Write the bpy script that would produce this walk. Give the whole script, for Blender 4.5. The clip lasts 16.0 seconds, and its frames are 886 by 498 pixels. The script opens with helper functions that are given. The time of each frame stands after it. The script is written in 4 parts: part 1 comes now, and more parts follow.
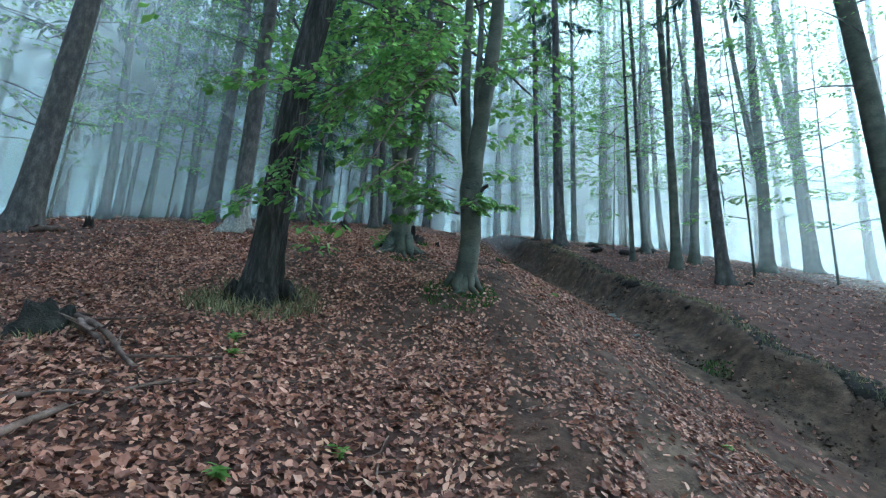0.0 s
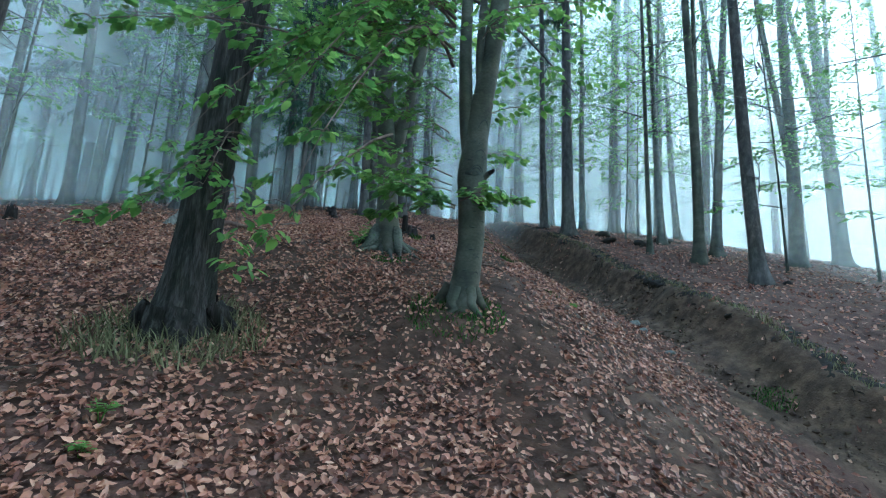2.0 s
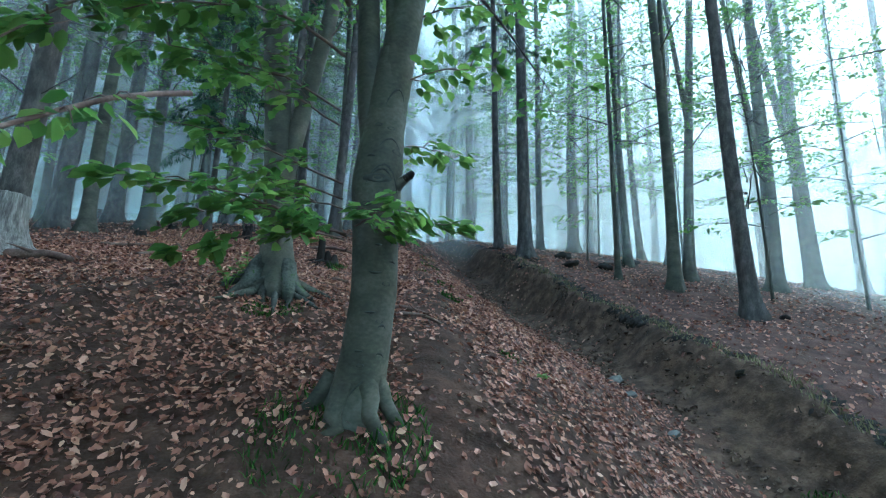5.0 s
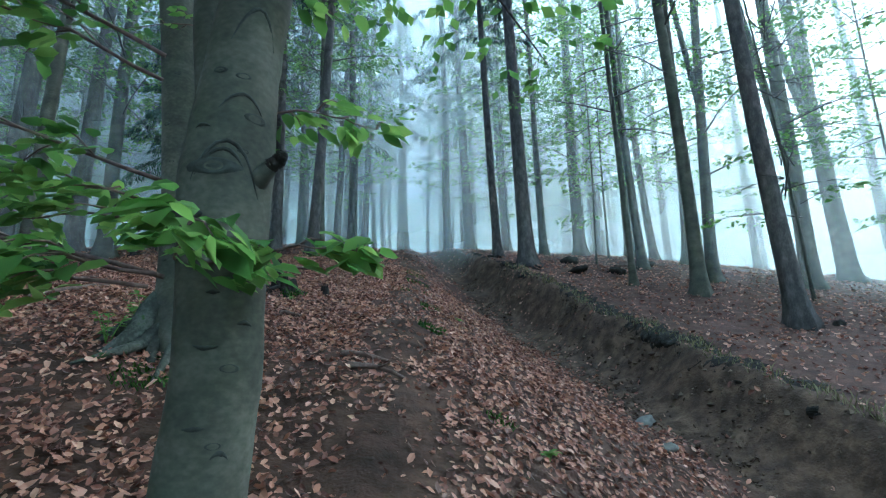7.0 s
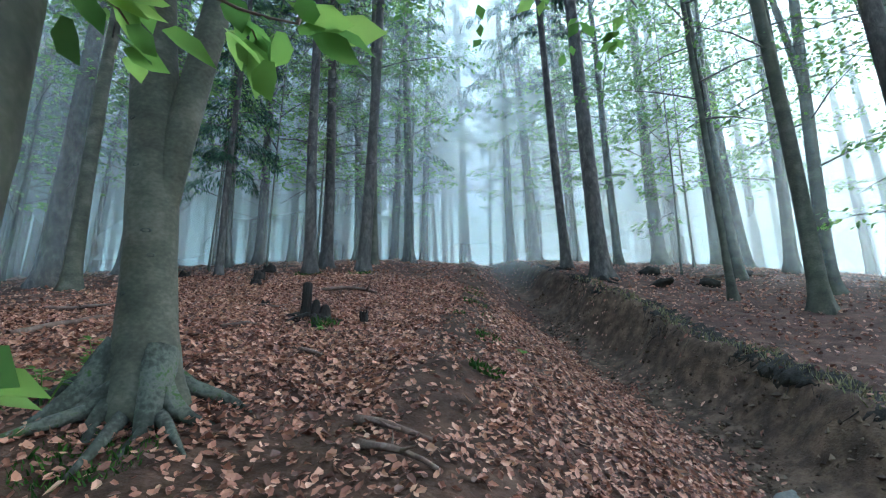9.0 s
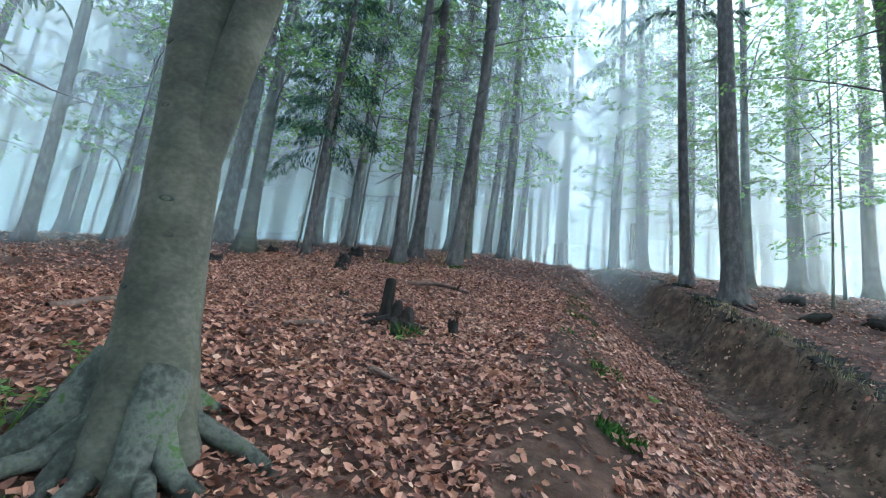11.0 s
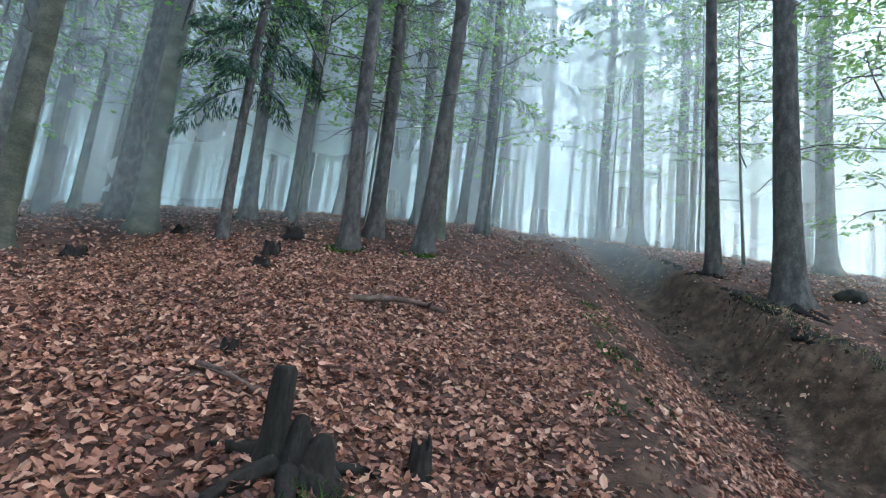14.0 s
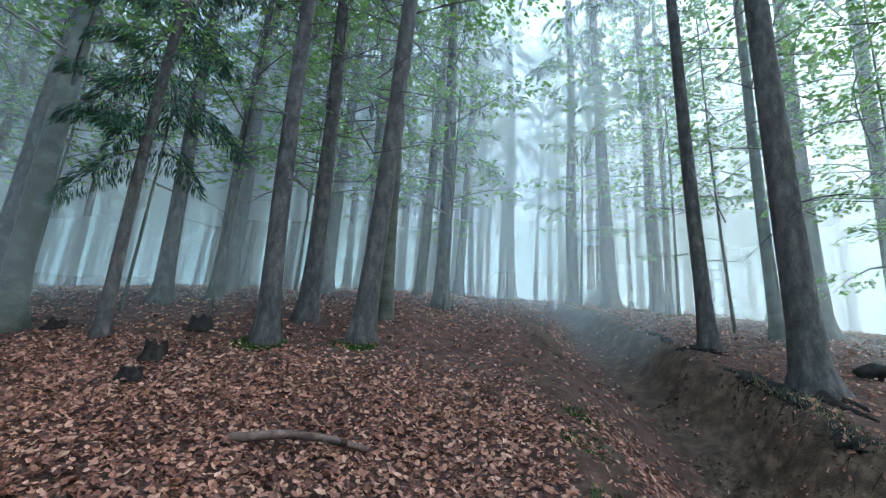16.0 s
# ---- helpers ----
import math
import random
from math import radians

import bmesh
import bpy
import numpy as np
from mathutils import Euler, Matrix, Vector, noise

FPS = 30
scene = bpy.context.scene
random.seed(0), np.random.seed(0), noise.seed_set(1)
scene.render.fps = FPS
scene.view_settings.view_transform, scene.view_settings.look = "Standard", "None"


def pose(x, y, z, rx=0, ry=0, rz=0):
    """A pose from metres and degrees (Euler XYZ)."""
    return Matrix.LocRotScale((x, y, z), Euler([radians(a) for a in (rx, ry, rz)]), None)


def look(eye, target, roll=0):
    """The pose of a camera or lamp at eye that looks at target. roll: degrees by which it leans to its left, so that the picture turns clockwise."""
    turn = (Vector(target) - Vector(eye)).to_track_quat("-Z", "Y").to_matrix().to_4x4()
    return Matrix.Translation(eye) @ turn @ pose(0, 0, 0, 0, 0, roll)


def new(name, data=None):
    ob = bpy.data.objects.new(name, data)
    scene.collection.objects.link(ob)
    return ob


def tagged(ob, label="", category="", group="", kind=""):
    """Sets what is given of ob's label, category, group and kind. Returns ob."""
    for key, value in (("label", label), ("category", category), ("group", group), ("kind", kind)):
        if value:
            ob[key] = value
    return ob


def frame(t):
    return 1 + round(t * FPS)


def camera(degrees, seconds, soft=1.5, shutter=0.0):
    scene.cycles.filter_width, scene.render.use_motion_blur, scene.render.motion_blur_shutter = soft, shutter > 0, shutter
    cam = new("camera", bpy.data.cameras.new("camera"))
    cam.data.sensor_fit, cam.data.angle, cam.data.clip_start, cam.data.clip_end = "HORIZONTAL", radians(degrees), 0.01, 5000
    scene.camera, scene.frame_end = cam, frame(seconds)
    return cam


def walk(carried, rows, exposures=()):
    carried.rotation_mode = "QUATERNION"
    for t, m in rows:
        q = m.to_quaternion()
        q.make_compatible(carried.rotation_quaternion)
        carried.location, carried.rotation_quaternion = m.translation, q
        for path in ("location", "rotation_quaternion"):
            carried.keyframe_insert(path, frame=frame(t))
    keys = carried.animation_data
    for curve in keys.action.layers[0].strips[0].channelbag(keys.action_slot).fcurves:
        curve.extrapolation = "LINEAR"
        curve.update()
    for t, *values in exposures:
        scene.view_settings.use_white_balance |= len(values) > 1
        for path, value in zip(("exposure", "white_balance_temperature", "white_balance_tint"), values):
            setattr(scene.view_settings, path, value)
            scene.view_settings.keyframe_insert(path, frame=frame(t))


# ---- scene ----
cam = camera(79.4, 16.0, soft=1.2)
EXPOSURES = [(0, 2.25, 4800, -6), (3.5, 2.3, 4700, -7), (7.5, 2.3, 4900, -5), (8.5, 2.5, 5080, -1), (9, 2.55, 5130, 0), (9.5, 2.35, 5060, -2), (10, 2.6, 5100, -1), (12.5, 2.95, 5450, 5), (14, 2.85, 5400, 4), (16, 2.7, 5270, 2)]
PATH = [
    (0, (0.002, -0.078, 1.517), (-0.022, 1.868, 1.977), 2.8),
    (0.5, (-0.02, 0.265, 1.678), (-0.089, 2.204, 2.165), 2.29),
    (1, (-0.077, 0.64, 1.914), (-0.154, 2.604, 2.284), 2.99),
    (1.5, (0.039, 1.135, 2.041), (0.011, 3.11, 2.357), 1.93),
    (2, (0.049, 1.469, 2.117), (0.029, 3.43, 2.513), 3.01),
    (2.5, (0.119, 1.872, 2.257), (0.148, 3.824, 2.693), 3.39),
    (3, (0.275, 2.227, 2.431), (0.351, 4.175, 2.879), 1.81),
    (3.5, (0.214, 2.633, 2.567), (0.268, 4.58, 3.021), 3.01),
    (4, (0.306, 3.032, 2.63), (0.378, 4.976, 3.092), 3.65),
    (4.5, (0.381, 3.36, 2.747), (0.49, 5.304, 3.202), 2.78),
    (7, (0.903, 5.137, 3.321), (1.027, 7.073, 3.806), -1.35),
    (7.5, (0.999, 5.35, 3.42), (1.057, 7.294, 3.887), -2.19),
    (8, (0.98, 5.61, 3.446), (0.947, 7.569, 3.848), -1.54),
    (8.5, (0.978, 5.949, 3.614), (0.903, 7.907, 4.017), -1.31),
    (9, (1.064, 6.334, 3.687), (0.946, 8.259, 4.217), -1.0),
    (9.5, (1.022, 6.576, 3.747), (0.784, 8.495, 4.258), 2.22),
    (10, (0.926, 6.816, 3.846), (0.569, 8.707, 4.39), 6.4),
    (12.5, (0.372, 8.611, 4.498), (-0.143, 10.526, 4.76), 4.96),
    (13, (0.244, 9.066, 4.702), (-0.162, 11.014, 4.901), 5.64),
    (13.5, (0.288, 9.613, 4.945), (-0.036, 11.573, 5.174), 4.7),
    (14, (0.138, 10.017, 5.169), (-0.183, 11.963, 5.506), 6.28),
    (14.5, (0.117, 10.351, 5.306), (-0.169, 12.29, 5.703), 5.94),
    (15, (0.212, 10.775, 5.548), (-0.029, 12.706, 6.008), 3.04),
    (15.5, (0.15, 11.186, 5.7), (-0.086, 13.107, 6.202), 3.78),
    (16, (0.231, 11.55, 5.788), (0.01, 13.455, 6.355), 3.48),
]
walk(cam, [(t, look(eye, target, roll)) for t, eye, target, roll in PATH], EXPOSURES)
SKY_STRENGTH, SUN_STRENGTH = 0.15, 2.7
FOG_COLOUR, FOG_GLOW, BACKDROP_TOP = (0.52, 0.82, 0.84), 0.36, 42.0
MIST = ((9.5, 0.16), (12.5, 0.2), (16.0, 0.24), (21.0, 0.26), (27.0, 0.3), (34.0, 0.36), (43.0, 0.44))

# ---- light ----
world = bpy.data.worlds.new("overcast_sky")
scene.world = world
world.use_nodes = True
wn = world.node_tree
sky = wn.nodes.new("ShaderNodeTexSky")
sky.sky_type, sky.sun_disc = "NISHITA", False
sky.sun_elevation, sky.sun_rotation = radians(33), radians(64)
sky.air_density, sky.dust_density, sky.ozone_density = 1.0, 4.0, 1.0
wn.links.new(sky.outputs[0], wn.nodes["Background"].inputs[0])
wn.nodes["Background"].inputs[1].default_value = SKY_STRENGTH
sun = new("sun", bpy.data.lights.new("sun", "SUN"))
sun.data.energy, sun.data.angle, sun.data.color = SUN_STRENGTH, radians(25), (1.0, 0.96, 0.9)
sun.matrix_world = look((36, 17.5, 26), (0, 0, 0))


# ---- materials ----
def material(name, stops, scale=4.0, detail=6.0, rough=0.9, bump=0.3, bump_scale=40.0, stretch=(1, 1, 1), island=0.0, thin=0.0, spec=0.2, distance=0.01, per_object=0.0):
    """A procedural surface: noise at two scales through a colour ramp, with fine relief. island: variation from piece to piece. thin: light that passes through."""
    m = bpy.data.materials.new(name)
    m.use_nodes = True
    nt = m.node_tree
    n, l = nt.nodes, nt.links
    b = n["Principled BSDF"]
    co = n.new("ShaderNodeTexCoord")
    mp = n.new("ShaderNodeMapping")
    mp.inputs["Scale"].default_value = stretch
    l.new(co.outputs["Object"], mp.inputs[0])
    a = n.new("ShaderNodeTexNoise")
    a.inputs["Scale"].default_value, a.inputs["Detail"].default_value = scale, detail
    l.new(mp.outputs[0], a.inputs["Vector"])
    c = n.new("ShaderNodeTexNoise")
    c.inputs["Scale"].default_value, c.inputs["Detail"].default_value = bump_scale, 5
    l.new(mp.outputs[0], c.inputs["Vector"])
    mix = n.new("ShaderNodeMath")
    mix.operation = "MULTIPLY_ADD"
    mix.inputs[1].default_value, mix.inputs[2].default_value = 0.35, 0.0
    l.new(c.outputs[0], mix.inputs[0])
    total = n.new("ShaderNodeMath")
    total.operation = "MULTIPLY_ADD"
    total.inputs[1].default_value = 0.65
    l.new(a.outputs[0], total.inputs[0])
    l.new(mix.outputs[0], total.inputs[2])
    value = total.outputs[0]
    if island:
        g = n.new("ShaderNodeNewGeometry")
        k = n.new("ShaderNodeMix")
        k.inputs[0].default_value = island
        l.new(value, k.inputs[2])
        l.new(g.outputs["Random Per Island"], k.inputs[3])
        value = k.outputs[0]
    if per_object:
        g = n.new("ShaderNodeObjectInfo")
        k = n.new("ShaderNodeMix")
        k.inputs[0].default_value = per_object
        l.new(value, k.inputs[2])
        l.new(g.outputs["Random"], k.inputs[3])
        value = k.outputs[0]
    r = n.new("ShaderNodeValToRGB")
    while len(r.color_ramp.elements) < len(stops):
        r.color_ramp.elements.new(0.5)
    for e, (p, col) in zip(r.color_ramp.elements, stops):
        e.position, e.color = p, (*col, 1)
    l.new(value, r.inputs[0])
    l.new(r.outputs[0], b.inputs["Base Color"])
    b.inputs["Roughness"].default_value = rough
    b.inputs["Specular IOR Level"].default_value = spec
    if bump:
        bp = n.new("ShaderNodeBump")
        bp.inputs["Strength"].default_value, bp.inputs["Distance"].default_value = bump, distance
        l.new(total.outputs[0], bp.inputs["Height"])
        l.new(bp.outputs[0], b.inputs["Normal"])
    if thin:
        tr = n.new("ShaderNodeBsdfTranslucent")
        l.new(r.outputs[0], tr.inputs[0])
        ms = n.new("ShaderNodeMixShader")
        ms.inputs[0].default_value = thin
        l.new(b.outputs[0], ms.inputs[1])
        l.new(tr.outputs[0], ms.inputs[2])
        l.new(ms.outputs[0], n["Material Output"].inputs[0])
    return m


LITTER = material("dry_beech_leaves", [(0.05, (0.035, 0.013, 0.009)), (0.25, (0.12, 0.044, 0.027)), (0.5, (0.265, 0.108, 0.066)), (0.75, (0.41, 0.195, 0.125)), (1.0, (0.62, 0.39, 0.27))], 1.2, 3, 0.5, 0.3, 60, island=0.72, thin=0.12, spec=0.35, distance=0.004)
BEECH = material("smooth_beech_bark", [(0.3, (0.028, 0.029, 0.021)), (0.5, (0.068, 0.064, 0.046)), (0.7, (0.128, 0.12, 0.092))], 3.2, 9, 0.8, 0.4, 34, (1, 1, 1.5), distance=0.006)
SCAR = material("dark_bark_scar", [(0.3, (0.022, 0.023, 0.019)), (0.6, (0.055, 0.058, 0.048)), (0.8, (0.11, 0.115, 0.098))], 9, 8, 0.9, 0.8, 60)
OAK = material("furrowed_dark_bark", [(0.35, (0.008, 0.007, 0.006)), (0.5, (0.026, 0.021, 0.018)), (0.68, (0.085, 0.072, 0.062))], 16, 8, 0.9, 1.0, 50, (1.6, 1.6, 0.22), distance=0.03)
SPRUCE = material("scaly_spruce_bark", [(0.3, (0.03, 0.026, 0.023)), (0.5, (0.07, 0.06, 0.054)), (0.7, (0.14, 0.12, 0.108))], 9, 8, 0.9, 0.8, 45, (1.3, 1.3, 0.6), distance=0.02)
MOSSROOT = material("mossy_root_bark", [(0.3, (0.015, 0.016, 0.012)), (0.46, (0.045, 0.047, 0.037)), (0.56, (0.10, 0.10, 0.083)), (0.64, (0.04, 0.07, 0.015)), (0.78, (0.07, 0.11, 0.025))], 4, 9, 0.9, 0.8, 40, distance=0.015)
CHAR = material("rotten_black_wood", [(0.3, (0.008, 0.007, 0.006)), (0.6, (0.03, 0.022, 0.018)), (0.8, (0.08, 0.05, 0.035))], 14, 8, 0.9, 1.0, 60, (1, 1, 0.3), distance=0.02)
STICK = material("dead_branch_wood", [(0.3, (0.05, 0.03, 0.025)), (0.55, (0.14, 0.09, 0.07)), (0.8, (0.28, 0.21, 0.17))], 10, 6, 0.85, 0.5, 60)
GREEN = material("beech_leaf_green", [(0.0, (0.065, 0.14, 0.035)), (0.45, (0.15, 0.265, 0.055)), (0.8, (0.235, 0.36, 0.08)), (1.0, (0.34, 0.44, 0.11))], 3, 2, 0.45, 0.15, 80, island=0.8, thin=0.65, spec=0.4, distance=0.002)
NEEDLE = material("spruce_needles", [(0.0, (0.012, 0.035, 0.018)), (0.6, (0.03, 0.07, 0.035)), (1.0, (0.06, 0.11, 0.05))], 3, 2, 0.6, 0.0, 80, island=0.8, thin=0.2)
MOSS = material("green_moss", [(0.3, (0.02, 0.05, 0.008)), (0.6, (0.06, 0.13, 0.02)), (0.8, (0.12, 0.2, 0.04))], 20, 6, 0.95, 0.8, 120, island=0.5, thin=0.2)
DRYGRASS = material("pale_dry_grass", [(0.2, (0.10, 0.09, 0.04)), (0.6, (0.2, 0.18, 0.09)), (1.0, (0.3, 0.27, 0.15))], 20, 3, 0.9, 0.0, 80, island=0.8, thin=0.2)
STONE = material("grey_field_stone", [(0.3, (0.07, 0.065, 0.06)), (0.7, (0.2, 0.19, 0.17))], 9, 6, 0.85, 0.6, 60)
TURF = material("dark_humus_and_roots", [(0.3, (0.012, 0.010, 0.008)), (0.55, (0.035, 0.029, 0.023)), (0.8, (0.085, 0.075, 0.058))], 8, 8, 0.95, 1.0, 50, distance=0.04)


def soil_material():
    """Forest floor: leaf mould, with bare soil and dark humus where the mesh says so."""
    m = material("forest_soil", [(0.25, (0.03, 0.016, 0.012)), (0.5, (0.08, 0.041, 0.030)), (0.75, (0.18, 0.095, 0.07))], 5, 9, 0.95, 0.9, 45, distance=0.04)
    nt = m.node_tree
    n, l = nt.nodes, nt.links
    b = n["Principled BSDF"]
    leaf = b.inputs["Base Color"].links[0].from_socket
    at = n.new("ShaderNodeAttribute")
    at.attribute_name = "bare"
    co = n.new("ShaderNodeTexCoord")
    t = n.new("ShaderNodeTexNoise")
    t.inputs["Scale"].default_value, t.inputs["Detail"].default_value, t.inputs["Roughness"].default_value = 4.5, 12, 0.68
    l.new(co.outputs["Object"], t.inputs["Vector"])
    r = n.new("ShaderNodeValToRGB")
    r.color_ramp.elements.new(0.5)
    for e, (p, col) in zip(r.color_ramp.elements, [(0.3, (0.03, 0.018, 0.011)), (0.5, (0.08, 0.049, 0.031)), (0.7, (0.17, 0.11, 0.072))]):
        e.position, e.color = p, (*col, 1)
    l.new(t.outputs[0], r.inputs[0])
    mx = n.new("ShaderNodeMix")
    mx.data_type = "RGBA"
    l.new(at.outputs["Fac"], mx.inputs[0])
    l.new(leaf, mx.inputs[6])
    l.new(r.outputs[0], mx.inputs[7])
    humus_mask = n.new("ShaderNodeAttribute")
    humus_mask.attribute_name = "humus_amount"
    humus = n.new("ShaderNodeValToRGB")
    for e, (p, col) in zip(humus.color_ramp.elements, [(0.3, (0.016, 0.008, 0.005)), (0.7, (0.095, 0.049, 0.032))]):
        e.position, e.color = p, (*col, 1)
    l.new(t.outputs[0], humus.inputs[0])
    mw = n.new("ShaderNodeMix")
    mw.data_type = "RGBA"
    l.new(humus_mask.outputs["Fac"], mw.inputs[0])
    l.new(mx.outputs[2], mw.inputs[6])
    l.new(humus.outputs[0], mw.inputs[7])
    l.new(mw.outputs[2], b.inputs["Base Color"])
    return m


SOIL = soil_material()


# Haze put into a sheet's whitish colour and opacity, fading towards the ground.
def mist_material(name, density, fade):
    m = bpy.data.materials.new(name)
    m.use_nodes = True
    nt = m.node_tree
    n, l = nt.nodes, nt.links
    n.remove(n["Principled BSDF"])
    uv = n.new("ShaderNodeUVMap")
    sep = n.new("ShaderNodeSeparateXYZ")
    l.new(uv.outputs[0], sep.inputs[0])
    rise = n.new("ShaderNodeMapRange")
    rise.interpolation_type = "SMOOTHSTEP"
    rise.inputs[1].default_value, rise.inputs[2].default_value = -0.3, fade
    l.new(sep.outputs[1], rise.inputs[0])
    drift = n.new("ShaderNodeTexNoise")
    drift.inputs["Scale"].default_value, drift.inputs["Detail"].default_value = 0.12, 3
    l.new(uv.outputs[0], drift.inputs["Vector"])
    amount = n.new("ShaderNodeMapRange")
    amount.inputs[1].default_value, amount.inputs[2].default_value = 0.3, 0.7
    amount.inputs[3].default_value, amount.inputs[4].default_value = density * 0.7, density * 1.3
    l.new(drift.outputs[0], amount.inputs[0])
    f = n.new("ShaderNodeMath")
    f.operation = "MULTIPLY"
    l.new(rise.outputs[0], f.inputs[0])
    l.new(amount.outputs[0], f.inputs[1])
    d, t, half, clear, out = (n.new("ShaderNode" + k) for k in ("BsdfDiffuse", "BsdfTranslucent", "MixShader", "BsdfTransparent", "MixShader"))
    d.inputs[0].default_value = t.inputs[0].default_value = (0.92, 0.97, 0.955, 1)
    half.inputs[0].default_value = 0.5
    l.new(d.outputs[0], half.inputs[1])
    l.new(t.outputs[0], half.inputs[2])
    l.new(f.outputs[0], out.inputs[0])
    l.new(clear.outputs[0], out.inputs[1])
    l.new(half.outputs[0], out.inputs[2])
    l.new(out.outputs[0], n["Material Output"].inputs[0])
    return m


# ---- mesh helpers ----
rng = np.random.default_rng(7)


def mesh_object(name, verts, faces, mat, parent=None, smooth=True):
    """One mesh object from vertices and faces of three or four corners."""
    verts = np.asarray(verts, dtype=np.float32).reshape(-1, 3)
    faces = np.asarray(faces, dtype=np.int32)
    me = bpy.data.meshes.new(name)
    me.vertices.add(len(verts))
    me.vertices.foreach_set("co", verts.ravel())
    k = faces.shape[1]
    me.loops.add(faces.size)
    me.loops.foreach_set("vertex_index", faces.ravel())
    me.polygons.add(len(faces))
    me.polygons.foreach_set("loop_start", np.arange(0, faces.size, k, dtype=np.int32))
    me.polygons.foreach_set("use_smooth", np.full(len(faces), smooth))
    me.update(calc_edges=True)
    me.validate()
    me.materials.append(mat)
    ob = new(name, me)
    ob.parent = parent
    return ob


def part(name, pieces, mat, parent, label=""):
    """Joins pieces (vertices, faces) into one mesh under a thing."""
    verts, faces, at = [], [], 0
    for v, f in pieces:
        verts.append(np.asarray(v, float).reshape(-1, 3))
        faces.append(np.asarray(f) + at)
        at += len(verts[-1])
    ob = mesh_object(name, np.concatenate(verts), np.concatenate(faces), mat, parent)
    return tagged(ob, label) if label else ob


def empty(name, x, y, z, label, category, group=""):
    ob = new(name)
    ob.location = (x, y, z)
    return tagged(ob, label, category, group)


def tube(points, radii, sides=10, lobes=None, rough=0.0, cap=True):
    """A tapered tube of quads round a line. lobes: (count, phase, amounts) swells the section at each ring into that many ribs."""
    p, r = np.asarray(points, float), np.asarray(radii, float)
    t = np.gradient(p, axis=0)
    t /= np.linalg.norm(t, axis=1)[:, None] + 1e-9
    ref = np.where(np.abs(t[:, 2:3]) > 0.9, np.array([[1.0, 0, 0]]), np.array([[0, 0, 1.0]]))
    if len(p) > 1 and np.abs(t[0, 2]) > 0.5:
        ref = np.tile(np.array([[1.0, 0, 0]]), (len(p), 1))
    a = np.cross(t, ref)
    a /= np.linalg.norm(a, axis=1)[:, None] + 1e-9
    b = np.cross(t, a)
    ang = np.linspace(0, 2 * np.pi, sides, endpoint=False)
    rr = np.repeat(r[:, None], sides, 1)
    if lobes:
        count, phase, amounts = lobes
        rr = rr * (1 + np.asarray(amounts)[:, None] * (0.55 + 0.45 * np.cos(count * ang + phase))[None])
    if rough:
        rr = rr * (1 + rough * rng.normal(size=rr.shape))
    v = p[:, None] + rr[..., None] * (np.cos(ang)[None, :, None] * a[:, None] + np.sin(ang)[None, :, None] * b[:, None])
    n = len(p)
    i = np.arange(n - 1)[:, None] * sides
    j = np.arange(sides)[None]
    k = (j + 1) % sides
    f = np.stack([i + j, i + k, i + sides + k, i + sides + j], -1).reshape(-1, 4)
    v = v.reshape(-1, 3)
    if cap:
        v = np.concatenate([v, p[-1:]])
        top = (n - 1) * sides
        c = np.stack([top + np.arange(0, sides, 2), top + (np.arange(0, sides, 2) + 1) % sides, top + (np.arange(0, sides, 2) + 2) % sides, np.full((sides + 1) // 2, n * sides)], -1)
        f = np.concatenate([f, c])
    return v, f


def bend(start, end, sag, n=8, wobble=0.0):
    s = np.linspace(0, 1, n)[:, None]
    p = np.asarray(start, float) * (1 - s) + np.asarray(end, float) * s
    p[:, 2] += sag * 4 * (s * (1 - s))[:, 0]
    if wobble:
        w = rng.normal(size=(n, 3)) * wobble
        w[0] = 0
        p += np.cumsum(w, 0) * 0.6
    return p


NEAR_LEAF = np.array([(0, 0, 0), (0.22, -0.26, 0.05), (0.22, 0, -0.02), (0.22, 0.26, 0.05), (0.62, -0.27, 0.04), (0.62, 0, -0.03), (0.62, 0.27, 0.04), (1, 0, -0.1)])
NEAR_FACES = np.array([(0, 1, 2), (0, 2, 3), (1, 4, 5), (1, 5, 2), (2, 5, 6), (2, 6, 3), (4, 7, 5), (5, 7, 6)])
FAR_LEAF = np.array([(0, 0, 0), (0.5, -0.33, 0.06), (1, 0, -0.06), (0.5, 0.33, 0.06)])
FAR_FACES = np.array([(0, 1, 2), (0, 2, 3)])
DRY_LEAF = np.array([(0, 0, 0.06), (0.28, -0.27, 0.12), (0.28, 0.27, 0.12), (0.5, 0, 0.0), (0.7, -0.24, 0.13), (0.7, 0.24, 0.13), (1, 0, 0.12)])
DRY_FACES = np.array([(0, 1, 3), (0, 3, 2), (1, 4, 3), (2, 3, 5), (3, 4, 6), (3, 6, 5)])


def leaves(at, along, up, size, shape, faces):
    """Many leaves at once: at, along, up are (n, 3) arrays."""
    x = along / (np.linalg.norm(along, axis=1)[:, None] + 1e-9)
    y = np.cross(up, x)
    y /= np.linalg.norm(y, axis=1)[:, None] + 1e-9
    z = np.cross(x, y)
    s = np.asarray(size)[:, None, None]
    v = at[:, None] + s * (shape[None, :, 0:1] * x[:, None] + shape[None, :, 1:2] * y[:, None] + shape[None, :, 2:3] * z[:, None])
    f = faces[None] + (np.arange(len(at)) * len(shape))[:, None, None]
    return v.reshape(-1, 3), f.reshape(-1, 3)


